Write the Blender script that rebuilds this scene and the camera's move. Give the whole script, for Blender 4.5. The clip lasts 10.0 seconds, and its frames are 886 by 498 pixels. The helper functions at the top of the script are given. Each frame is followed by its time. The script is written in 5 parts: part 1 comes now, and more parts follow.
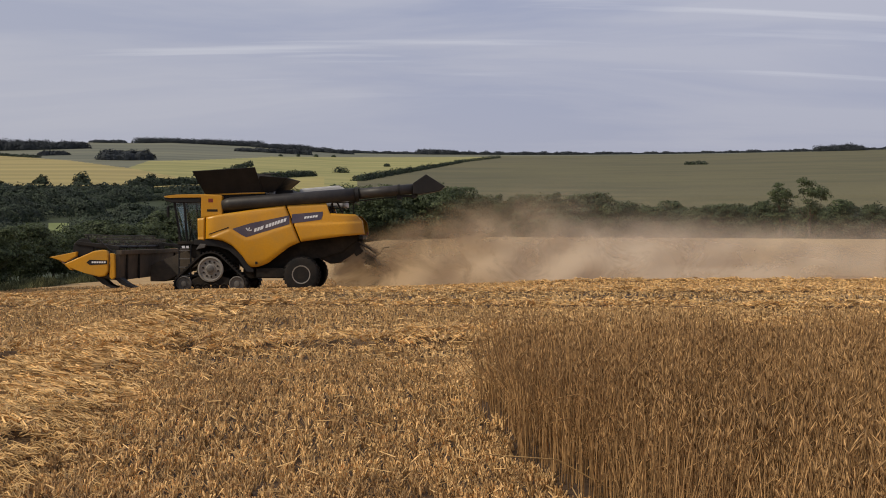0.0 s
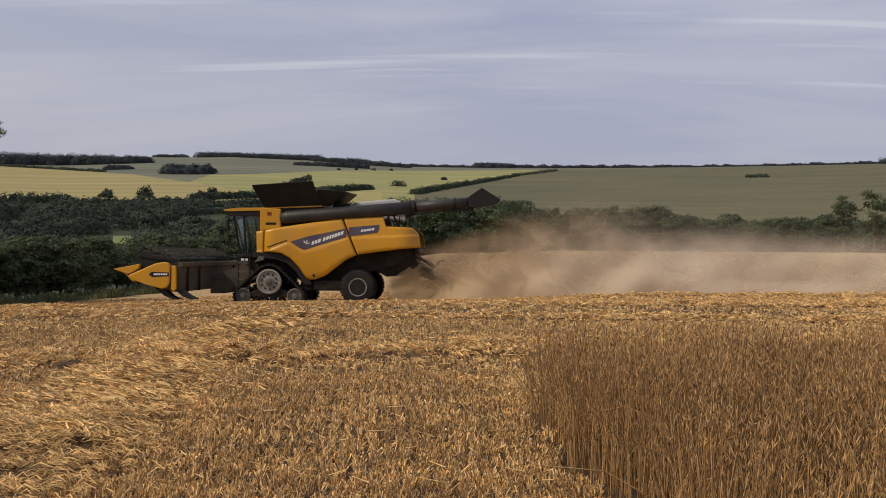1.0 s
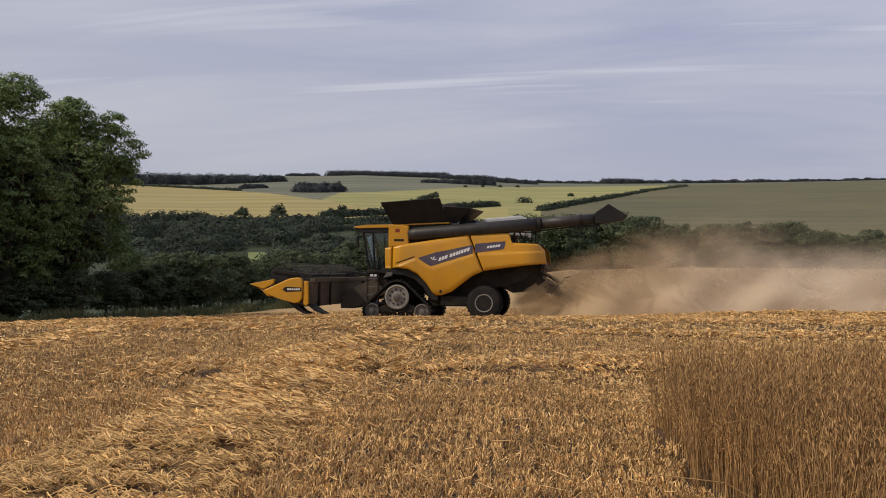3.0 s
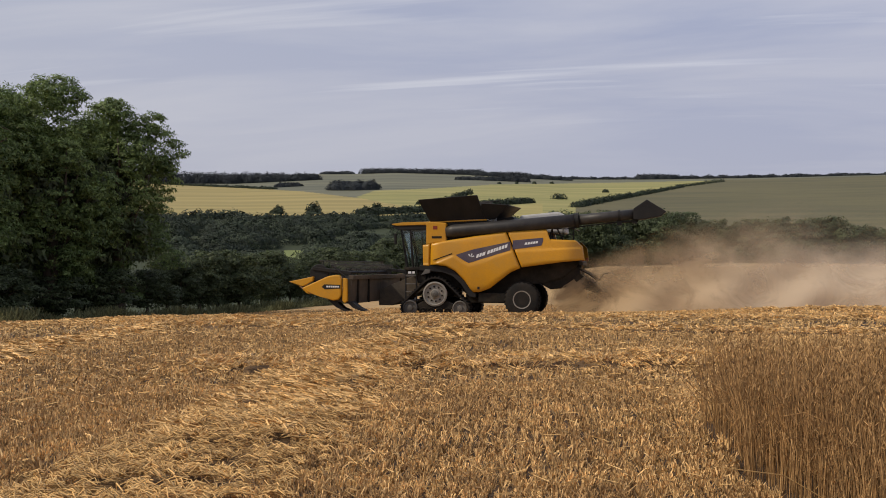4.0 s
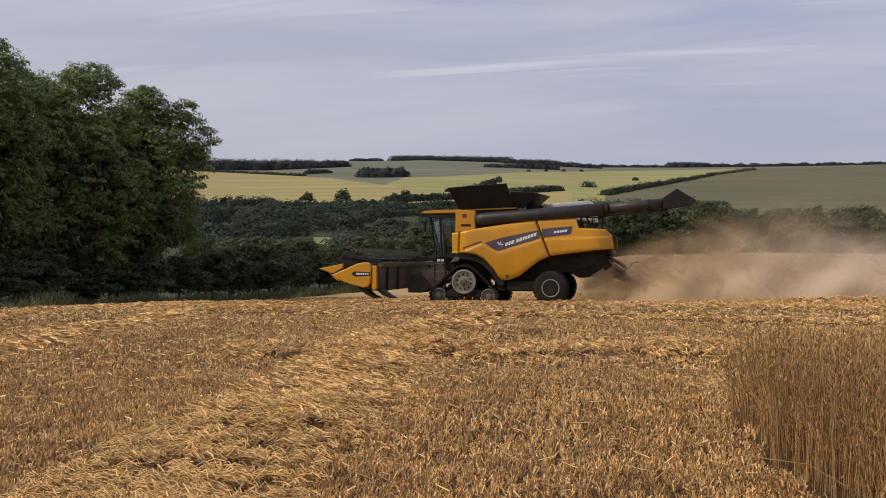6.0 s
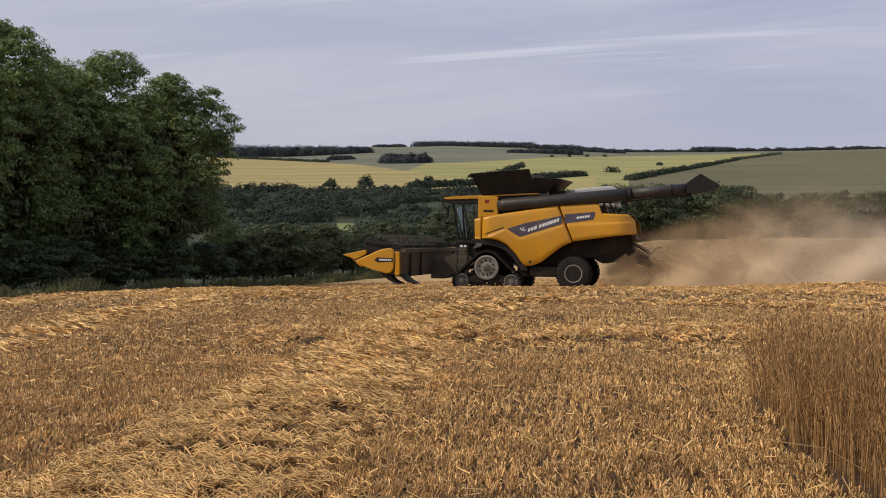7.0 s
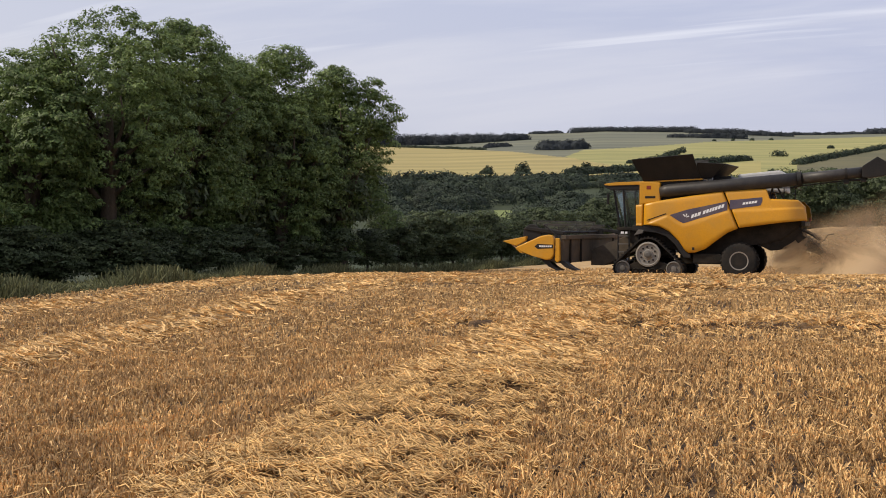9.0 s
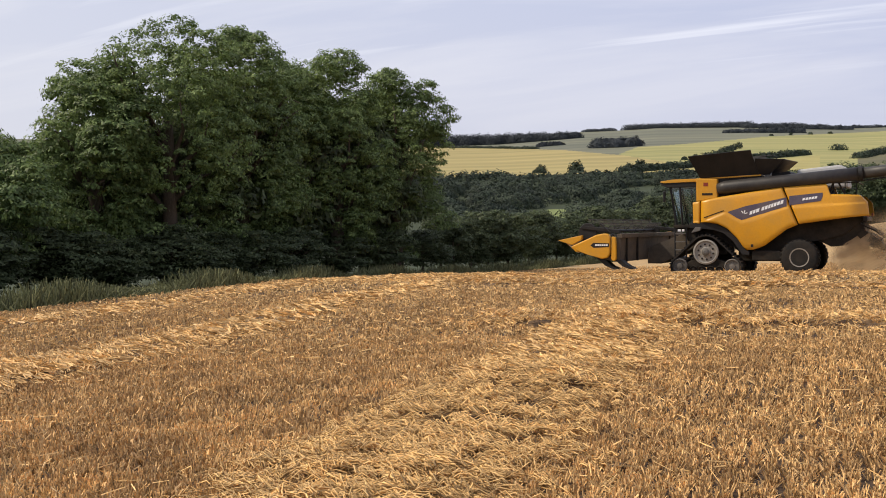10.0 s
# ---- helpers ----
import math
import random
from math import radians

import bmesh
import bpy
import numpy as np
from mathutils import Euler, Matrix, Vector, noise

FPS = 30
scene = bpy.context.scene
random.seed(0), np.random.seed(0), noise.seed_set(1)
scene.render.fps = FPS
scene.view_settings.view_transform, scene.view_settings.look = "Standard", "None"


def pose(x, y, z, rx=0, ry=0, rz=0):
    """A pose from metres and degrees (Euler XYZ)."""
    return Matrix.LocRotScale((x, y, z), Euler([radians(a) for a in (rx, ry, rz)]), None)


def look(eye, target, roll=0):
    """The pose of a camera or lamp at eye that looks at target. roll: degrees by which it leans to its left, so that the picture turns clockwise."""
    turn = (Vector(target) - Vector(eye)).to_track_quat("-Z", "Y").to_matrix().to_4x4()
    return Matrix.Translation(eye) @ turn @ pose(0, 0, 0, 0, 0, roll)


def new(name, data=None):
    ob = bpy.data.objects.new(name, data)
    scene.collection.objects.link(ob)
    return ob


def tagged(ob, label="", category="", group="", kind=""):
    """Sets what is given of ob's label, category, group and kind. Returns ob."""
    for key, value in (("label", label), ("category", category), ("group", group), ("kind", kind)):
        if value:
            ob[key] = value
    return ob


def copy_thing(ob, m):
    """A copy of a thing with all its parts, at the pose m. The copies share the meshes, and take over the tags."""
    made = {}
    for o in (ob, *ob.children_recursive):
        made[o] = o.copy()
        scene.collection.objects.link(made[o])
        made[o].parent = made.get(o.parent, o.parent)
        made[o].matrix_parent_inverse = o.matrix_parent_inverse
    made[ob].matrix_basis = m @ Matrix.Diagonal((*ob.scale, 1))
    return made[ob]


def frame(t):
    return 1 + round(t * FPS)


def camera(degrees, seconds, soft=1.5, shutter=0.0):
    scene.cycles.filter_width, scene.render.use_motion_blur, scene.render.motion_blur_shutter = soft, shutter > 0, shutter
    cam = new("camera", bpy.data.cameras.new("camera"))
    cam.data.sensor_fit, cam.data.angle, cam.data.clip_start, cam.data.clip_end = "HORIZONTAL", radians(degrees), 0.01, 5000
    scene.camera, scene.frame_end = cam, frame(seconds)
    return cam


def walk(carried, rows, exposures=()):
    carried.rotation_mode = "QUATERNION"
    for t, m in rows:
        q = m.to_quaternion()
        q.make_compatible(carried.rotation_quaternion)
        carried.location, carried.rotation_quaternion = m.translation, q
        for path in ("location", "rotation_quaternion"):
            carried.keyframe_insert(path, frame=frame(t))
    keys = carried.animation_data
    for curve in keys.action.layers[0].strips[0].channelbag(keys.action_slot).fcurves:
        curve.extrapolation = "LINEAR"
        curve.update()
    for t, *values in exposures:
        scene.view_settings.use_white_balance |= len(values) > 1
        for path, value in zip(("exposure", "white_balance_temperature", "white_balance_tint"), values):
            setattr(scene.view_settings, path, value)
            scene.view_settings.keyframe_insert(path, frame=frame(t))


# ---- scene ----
EXPO, SKY_CLOUD, SUN_POWER = 0.0, 0.96, 3.2
# Camera and its way: t, x, y, z, yaw, pitch, roll
cam = camera(47.9, 10.0, soft=1.0)
PATH = [
    (0.0, 0.104, 0.567, 1.679, -0.26, -0.44, 0.22),
    (0.5, 0.116, 0.534, 1.677, 0.91, 0.16, 0.41),
    (1.0, 0.157, 0.47, 1.673, 3.01, 0.31, 0.36),
    (1.5, 0.206, 0.389, 1.665, 4.8, 0.77, 0.15),
    (2.0, 0.25, 0.308, 1.645, 5.94, 0.8, 0.04),
    (2.5, 0.257, 0.277, 1.662, 7.28, 0.51, 0.12),
    (3.0, 0.201, 0.21, 1.655, 10.26, 1.21, 0.5),
    (4.5, 0.025, 0.035, 1.64, 12.31, 0.8, 0.2),
    (5.0, -0.0, 0.0, 1.65, 11.55, 0.46, -0.0),
    (5.5, 0.036, -0.045, 1.659, 12.71, 0.48, 0.29),
    (7.0, 0.122, -0.16, 1.667, 15.18, -0.53, 0.44),
    (7.5, 0.032, -0.234, 1.664, 16.43, -0.98, 0.0),
    (8.0, -0.034, -0.341, 1.651, 18.77, -0.85, -0.21),
    (8.5, -0.026, -0.424, 1.655, 19.94, -1.04, 0.35),
    (9.0, 0.072, -0.504, 1.642, 24.14, -1.33, 0.38),
    (9.5, 0.119, -0.601, 1.661, 25.93, -1.58, 1.66),
    (10.0, 0.059, -0.673, 1.658, 27.22, -1.32, -0.4),
]
walk(cam, [(t, pose(x, y, z, 90 + p, 0, w) @ pose(0, 0, 0, 0, 0, r)) for t, x, y, z, w, p, r in PATH],
     [(0.0, EXPO - 0.19), (3.0, EXPO - 0.10), (5.5, EXPO - 0.05), (7.5, EXPO + 0.04), (9.0, EXPO + 0.32), (10.0, EXPO + 0.45)])

# ---- light: bright overcast sky with a veiled sun ----
SUN_AZ, SUN_EL = radians(115), radians(44)      # azimuth to the left of +y
world = bpy.data.worlds.new("overcast_sky")
scene.world = world
world.use_nodes = True
nt = world.node_tree
nt.nodes.clear()


def node(tree, kind, **values):
    n = tree.nodes.new(kind)
    for k, v in values.items():
        if k in n.inputs:
            n.inputs[k].default_value = v
    return n


W = nt.links.new
w_out = nt.nodes.new("ShaderNodeOutputWorld")
w_sky = nt.nodes.new("ShaderNodeTexSky")
w_sky.sky_type, w_sky.sun_disc = "NISHITA", False
w_sky.sun_elevation, w_sky.sun_rotation = SUN_EL, -SUN_AZ
w_sky.air_density, w_sky.dust_density = 1.0, 2.0
w_co = nt.nodes.new("ShaderNodeTexCoord")
w_sep = nt.nodes.new("ShaderNodeSeparateXYZ")
W(w_co.outputs["Generated"], w_sep.inputs[0])
# a flat cloud deck: direction divided by its height, stretched into long streaks
w_up = node(nt, "ShaderNodeMath")
w_up.operation = "ADD"
w_up.inputs[1].default_value = 0.12
W(w_sep.outputs["Z"], w_up.inputs[0])
w_div = nt.nodes.new("ShaderNodeVectorMath")
w_div.operation = "DIVIDE"
w_cmb = nt.nodes.new("ShaderNodeCombineXYZ")
for k in "XYZ":
    W(w_up.outputs[0], w_cmb.inputs[k])
W(w_co.outputs["Generated"], w_div.inputs[0])
W(w_cmb.outputs[0], w_div.inputs[1])
w_map = nt.nodes.new("ShaderNodeMapping")
w_map.inputs["Rotation"].default_value = (0, 0, radians(-14))
w_map.inputs["Scale"].default_value = (0.5, 1.25, 1.0)
W(w_div.outputs[0], w_map.inputs[0])
w_n1 = node(nt, "ShaderNodeTexNoise", Scale=1.1, Detail=7.0, Roughness=0.55, Distortion=0.5)
W(w_map.outputs[0], w_n1.inputs["Vector"])
w_r1 = nt.nodes.new("ShaderNodeValToRGB")
w_r1.color_ramp.elements[0].position, w_r1.color_ramp.elements[0].color = 0.40, (0.415, 0.465, 0.66, 1)
w_r1.color_ramp.elements[1].position, w_r1.color_ramp.elements[1].color = 0.62, (0.62, 0.64, 0.765, 1)
W(w_n1.outputs["Fac"], w_r1.inputs[0])
# paler towards the horizon
w_hz = nt.nodes.new("ShaderNodeMapRange")
w_hz.inputs["From Min"].default_value, w_hz.inputs["From Max"].default_value = 0.05, 0.24
w_hz.inputs["To Min"].default_value, w_hz.inputs["To Max"].default_value = 0.85, 0.12
W(w_sep.outputs["Z"], w_hz.inputs["Value"])
w_mix = nt.nodes.new("ShaderNodeMix")
w_mix.data_type = "RGBA"
w_mix.inputs[7].default_value = (0.515, 0.52, 0.63, 1)
W(w_hz.outputs[0], w_mix.inputs[0])
W(w_r1.outputs[0], w_mix.inputs[6])
# thin bright streaks in a band above the hills
w_m2 = nt.nodes.new("ShaderNodeMapping")
w_m2.inputs["Rotation"].default_value = (0, 0, radians(-8))
w_m2.inputs["Location"].default_value = (0.4, 0.15, 0)
w_m2.inputs["Scale"].default_value = (0.42, 4.4, 1.0)
W(w_div.outputs[0], w_m2.inputs[0])
w_n2 = node(nt, "ShaderNodeTexNoise", Scale=1.6, Detail=5.0, Roughness=0.5, Distortion=0.3)
W(w_m2.outputs[0], w_n2.inputs["Vector"])
w_r2 = nt.nodes.new("ShaderNodeMapRange")
w_r2.inputs["From Min"].default_value, w_r2.inputs["From Max"].default_value = 0.58, 0.72
w_r2.inputs["To Max"].default_value = 0.6
W(w_n2.outputs["Fac"], w_r2.inputs["Value"])
w_lo = nt.nodes.new("ShaderNodeMapRange")
w_lo.inputs["From Min"].default_value, w_lo.inputs["From Max"].default_value = 0.12, 0.18
W(w_sep.outputs["Z"], w_lo.inputs["Value"])
w_mu = nt.nodes.new("ShaderNodeMath")
w_mu.operation = "MULTIPLY"
W(w_r2.outputs[0], w_mu.inputs[0])
W(w_lo.outputs[0], w_mu.inputs[1])
w_mix2 = nt.nodes.new("ShaderNodeMix")
w_mix2.data_type = "RGBA"
w_mix2.inputs[7].default_value = (0.80, 0.81, 0.90, 1)
W(w_mu.outputs[0], w_mix2.inputs[0])
W(w_mix.outputs[2], w_mix2.inputs[6])
# the veil is whiter towards the sun
w_dot = nt.nodes.new("ShaderNodeVectorMath")
w_dot.operation = "DOT_PRODUCT"
w_dot.inputs[1].default_value = (-math.sin(SUN_AZ), math.cos(SUN_AZ), 0.0)
W(w_co.outputs["Generated"], w_dot.inputs[0])
w_r3 = nt.nodes.new("ShaderNodeMapRange")
w_r3.inputs["From Min"].default_value, w_r3.inputs["From Max"].default_value = -0.60, 0.60
w_r3.inputs["To Max"].default_value = 0.45
W(w_dot.outputs["Value"], w_r3.inputs["Value"])
w_mix3 = nt.nodes.new("ShaderNodeMix")
w_mix3.data_type = "RGBA"
w_mix3.inputs[7].default_value = (0.74, 0.73, 0.72, 1)
W(w_r3.outputs[0], w_mix3.inputs[0])
W(w_mix2.outputs[2], w_mix3.inputs[6])
w_b1 = node(nt, "ShaderNodeBackground", Strength=SKY_CLOUD)
W(w_mix3.outputs[2], w_b1.inputs["Color"])
w_b2 = node(nt, "ShaderNodeBackground", Strength=0.05)
W(w_sky.outputs[0], w_b2.inputs["Color"])
w_ms = node(nt, "ShaderNodeMixShader", Fac=0.12)
W(w_b1.outputs[0], w_ms.inputs[1])
W(w_b2.outputs[0], w_ms.inputs[2])
W(w_ms.outputs[0], w_out.inputs[0])

lamp = bpy.data.lights.new("sun", "SUN")
lamp.energy, lamp.angle, lamp.color = SUN_POWER, radians(4), (1.0, 0.88, 0.70)
sun = new("sun", lamp)
sun.matrix_world = look((-math.sin(SUN_AZ) * math.cos(SUN_EL) * 100, math.cos(SUN_AZ) * math.cos(SUN_EL) * 100, math.sin(SUN_EL) * 100), (0, 0, 0))


# ---- materials ----
def material(name, colour, rough=0.8, metal=0.0, dark=None, scale=8.0, fine=60.0, bump=0.0, spread=0.0, islands=False,
             through_light=0.0, transmission=0.0, stretch=(1, 1, 1), grime=None, grime_scale=0.6, grime_amount=0.5, spec=0.35, ramp_at=(0.36, 0.64), alpha=1.0):
    """Two scales of noise between a colour and a darker one, optional stains, bump, and a shift by piece or island."""
    m = bpy.data.materials.new(name)
    m.use_nodes = True
    t = m.node_tree
    t.nodes.clear()
    L = t.links.new
    out = t.nodes.new("ShaderNodeOutputMaterial")
    bsdf = node(t, "ShaderNodeBsdfPrincipled", Roughness=rough, Metallic=metal)
    bsdf.inputs["Specular IOR Level"].default_value = spec
    bsdf.inputs["Transmission Weight"].default_value = transmission
    co = t.nodes.new("ShaderNodeTexCoord")
    mp = t.nodes.new("ShaderNodeMapping")
    mp.inputs["Scale"].default_value = stretch
    L(co.outputs["Object"], mp.inputs[0])
    n1 = node(t, "ShaderNodeTexNoise", Scale=scale, Detail=4.0, Roughness=0.6)
    n2 = node(t, "ShaderNodeTexNoise", Scale=fine, Detail=3.0, Roughness=0.6)
    L(mp.outputs[0], n1.inputs["Vector"])
    L(mp.outputs[0], n2.inputs["Vector"])
    add = t.nodes.new("ShaderNodeMath")
    add.operation = "MULTIPLY_ADD"
    add.inputs[1].default_value = 0.5
    half = t.nodes.new("ShaderNodeMath")
    half.operation = "MULTIPLY"
    half.inputs[1].default_value = 0.5
    L(n2.outputs["Fac"], half.inputs[0])
    L(n1.outputs["Fac"], add.inputs[0])
    L(half.outputs[0], add.inputs[2])
    ramp = t.nodes.new("ShaderNodeValToRGB")
    dk = dark or tuple(c * 0.7 for c in colour)
    ramp.color_ramp.elements[0].position, ramp.color_ramp.elements[0].color = ramp_at[0], (*dk, 1)
    ramp.color_ramp.elements[1].position, ramp.color_ramp.elements[1].color = ramp_at[1], (*colour, 1)
    L(add.outputs[0], ramp.inputs[0])
    last = ramp.outputs[0]
    if grime:
        n3 = node(t, "ShaderNodeTexNoise", Scale=grime_scale, Detail=6.0, Roughness=0.7)
        L(mp.outputs[0], n3.inputs["Vector"])
        r3 = t.nodes.new("ShaderNodeMapRange")
        r3.inputs["From Min"].default_value, r3.inputs["From Max"].default_value = 0.42, 0.7
        r3.inputs["To Max"].default_value = grime_amount
        L(n3.outputs["Fac"], r3.inputs["Value"])
        mx = t.nodes.new("ShaderNodeMix")
        mx.data_type = "RGBA"
        mx.inputs[7].default_value = (*grime, 1)
        L(r3.outputs[0], mx.inputs[0])
        L(last, mx.inputs[6])
        last = mx.outputs[2]
    if spread:
        if islands:
            rnd = t.nodes.new("ShaderNodeNewGeometry").outputs["Random Per Island"]
        else:
            rnd = t.nodes.new("ShaderNodeObjectInfo").outputs["Random"]
        mr = t.nodes.new("ShaderNodeMapRange")
        mr.inputs["To Min"].default_value, mr.inputs["To Max"].default_value = 1 - spread, 1 + spread
        L(rnd, mr.inputs["Value"])
        hs = node(t, "ShaderNodeHueSaturation")
        L(mr.outputs[0], hs.inputs["Value"])
        L(last, hs.inputs["Color"])
        last = hs.outputs[0]
    L(last, bsdf.inputs["Base Color"])
    if bump:
        b = node(t, "ShaderNodeBump", Strength=bump, Distance=0.02)
        L(add.outputs[0], b.inputs["Height"])
        L(b.outputs[0], bsdf.inputs["Normal"])
    if through_light:
        tr = t.nodes.new("ShaderNodeBsdfTranslucent")
        L(last, tr.inputs["Color"])
        ms = node(t, "ShaderNodeMixShader", Fac=through_light)
        L(bsdf.outputs[0], ms.inputs[1])
        L(tr.outputs[0], ms.inputs[2])
        if alpha < 1:
            clear = t.nodes.new("ShaderNodeBsdfTransparent")
            veil = node(t, "ShaderNodeMixShader", Fac=alpha)
            L(clear.outputs[0], veil.inputs[1])
            L(ms.outputs[0], veil.inputs[2])
            ms = veil
        L(ms.outputs[0], out.inputs[0])
    else:
        L(bsdf.outputs[0], out.inputs[0])
    return m


STRAW_SOIL = material("stubble_soil", (0.080, 0.046, 0.024), 0.95, dark=(0.026, 0.017, 0.011), scale=1.3, fine=40, bump=0.6,
                      grime=(0.14, 0.09, 0.045), grime_scale=0.25, grime_amount=0.4)
STUBBLE = material("stubble_stalk", (0.80, 0.525, 0.232), 0.65, dark=(0.40, 0.245, 0.108), scale=1.2, fine=30, spread=0.5, islands=True, through_light=0.08, ramp_at=(0.42, 0.6))
STUBBLE_FAR = material("distant_stubble", (0.42, 0.28, 0.13), 0.9, dark=(0.29, 0.185, 0.084), scale=0.35, fine=4, bump=0.3, stretch=(1, 0.4, 1), grime=(0.48, 0.335, 0.155), grime_scale=0.12, grime_amount=0.6)
LOOSE_STRAW = material("loose_straw", (0.80, 0.515, 0.21), 0.55, dark=(0.46, 0.285, 0.115), scale=2, fine=30, spread=0.5, islands=True, through_light=0.1)
# straw coloured far darker than the loose wisps, as shade in their gaps
SHADED_BED = material("shaded_straw_bed", (0.19, 0.115, 0.052), 0.9, dark=(0.07, 0.042, 0.020), scale=5, fine=40, bump=0.8)
WHEAT = material("ripe_wheat", (0.565, 0.342, 0.145), 0.8, dark=(0.25, 0.139, 0.057), scale=0.9, fine=30, spread=0.5, islands=True, through_light=0.15)
VERGE = material("verge_grass_soil", (0.075, 0.075, 0.03), 0.95, dark=(0.03, 0.04, 0.015), scale=0.8, fine=20, bump=0.5)
WOOD_FLOOR = material("woodland_floor", (0.035, 0.05, 0.018), 0.95, dark=(0.018, 0.025, 0.01), scale=0.05, fine=2)
MEADOW = material("valley_meadow", (0.17, 0.20, 0.065), 0.9, dark=(0.12, 0.15, 0.05), scale=0.03, fine=0.6)
FIELD_WHEAT = material("far_wheat_field", (0.345, 0.28, 0.105), 0.9, dark=(0.245, 0.20, 0.075), scale=0.30, fine=0.9, stretch=(0.006, 0.006, 1), grime=(0.21, 0.18, 0.06), grime_scale=0.10, grime_amount=0.6, ramp_at=(0.43, 0.57))
FIELD_BRIGHT = material("far_barley_field", (0.315, 0.285, 0.105), 0.9, dark=(0.20, 0.195, 0.068), scale=0.24, fine=0.7, stretch=(0.008, 0.008, 1), grime=(0.20, 0.205, 0.064), grime_scale=0.1, grime_amount=0.7, ramp_at=(0.43, 0.57))
FIELD_STRIP = material("far_yellow_field", (0.34, 0.29, 0.10), 0.9, dark=(0.25, 0.22, 0.075), scale=0.2, fine=0.6, stretch=(0.04, 0.04, 1))
FIELD_OLIVE = material("far_olive_field", (0.112, 0.102, 0.045), 0.9, dark=(0.078, 0.074, 0.034), scale=0.06, fine=0.3, stretch=(0.05, 0.05, 1), grime=(0.138, 0.120, 0.054), grime_scale=0.05, ramp_at=(0.43, 0.57))
FIELD_GREY = material("far_pasture", (0.135, 0.140, 0.095), 0.9, dark=(0.082, 0.090, 0.066), scale=0.09, fine=0.35, stretch=(0.010, 0.010, 1), grime=(0.20, 0.19, 0.115), grime_scale=0.05, ramp_at=(0.43, 0.57))
LEAF_OAK = material("oak_leaves", (0.195, 0.262, 0.080), 0.6, dark=(0.092, 0.138, 0.047), scale=0.35, fine=5, spread=0.5, islands=True, through_light=0.33, ramp_at=(0.4, 0.62))
LEAF_HEDGE = material("hedge_leaves", (0.098, 0.125, 0.050), 0.65, dark=(0.042, 0.058, 0.028), scale=0.25, fine=4, spread=0.45, islands=True, through_light=0.25)
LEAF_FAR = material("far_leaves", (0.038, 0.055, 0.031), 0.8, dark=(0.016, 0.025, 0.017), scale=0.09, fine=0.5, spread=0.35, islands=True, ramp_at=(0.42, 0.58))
# bluish grey instead of leaf green: the haze of distance is in this colour
LEAF_HAZE = material("hazy_skyline_leaves", (0.042, 0.050, 0.058), 0.9, dark=(0.030, 0.036, 0.042), scale=0.01, fine=0.2, spread=0.08, islands=True)
BARK = material("oak_bark", (0.11, 0.085, 0.06), 0.9, dark=(0.05, 0.04, 0.03), scale=4, fine=30, bump=0.6, stretch=(1, 1, 0.25))
WEED = material("verge_weeds", (0.19, 0.19, 0.09), 0.8, dark=(0.07, 0.08, 0.036), scale=0.6, fine=10, spread=0.5, islands=True, through_light=0.2)


# ---- helpers for meshes ----
def np_mesh(name, verts, faces, mat, n=None):
    """A mesh from arrays: verts (k, 3), faces (m, 3 or 4)."""
    me = bpy.data.meshes.new(name)
    verts, faces = np.asarray(verts, np.float32), np.asarray(faces, np.int32)
    m, c = faces.shape
    me.vertices.add(len(verts))
    me.vertices.foreach_set("co", verts.ravel())
    me.loops.add(m * c)
    me.loops.foreach_set("vertex_index", faces.ravel())
    me.polygons.add(m)
    me.polygons.foreach_set("loop_start", np.arange(0, m * c, c, dtype=np.int32))
    me.polygons.foreach_set("loop_total", np.full(m, c, np.int32))
    for k in (mat if isinstance(mat, (list, tuple)) else [mat]):
        me.materials.append(k)
    me.update(calc_edges=True)
    return me


def part(name, bm, mat, parent=None, label="", smooth=False):
    me = bpy.data.meshes.new(name)
    bmesh.ops.recalc_face_normals(bm, faces=bm.faces)
    bm.to_mesh(me)
    bm.free()
    me.materials.append(mat)
    if smooth:
        me.polygons.foreach_set("use_smooth", [True] * len(me.polygons))
    ob = new(name, me)
    ob.parent = parent
    return tagged(ob, label) if label else ob


def smoothstep(v, a, b):
    u = np.clip((np.asarray(v, float) - a) / (b - a), 0, 1)
    return u * u * (3 - 2 * u)


# ---- the lie of the land ----
def skyline(az):
    """Elevation (rise per metre from the eye) of the farthest land, by azimuth in degrees left of +y."""
    return np.interp(az, (-26, -5, 2, 5, 7.5, 10, 15, 17, 19.3, 24, 28, 34, 50), (0.086, 0.087, 0.0875, 0.0880, 0.0905, 0.0925, 0.0945, 0.0930, 0.0922, 0.0865, 0.0850, 0.0845, 0.083))


def field_height(x, y):
    x, y = np.asarray(x, float), np.asarray(y, float)
    left = -0.028 * (np.log1p(np.exp(np.clip((-x - 6) / 2, -30, 30))) * 2)
    far = -0.72 * smoothstep(y, 28, 58) + 2.62 * smoothstep(y, 62, 132) * smoothstep(x, -22, -6)
    crest = 0.11 * np.exp(-((y - 23) / 9) ** 2) * smoothstep(y, 2, 14)
    ripple = 0.02 * np.sin(x * 0.9 + 1.3 * np.sin(y * 0.4)) * np.cos(y * 0.7 + 0.6)
    right = 0.42 * smoothstep(x, -5, 9) * smoothstep(y, 26, 46)
    return np.maximum(left, -0.9) + far + right + crest + ripple


def field_edge(y):
    """x of the field's left-hand boundary."""
    return np.interp(y, (-60, 16, 37, 60, 130, 400), (-19, -20, -24.5, -24.5, -21.5, -21))


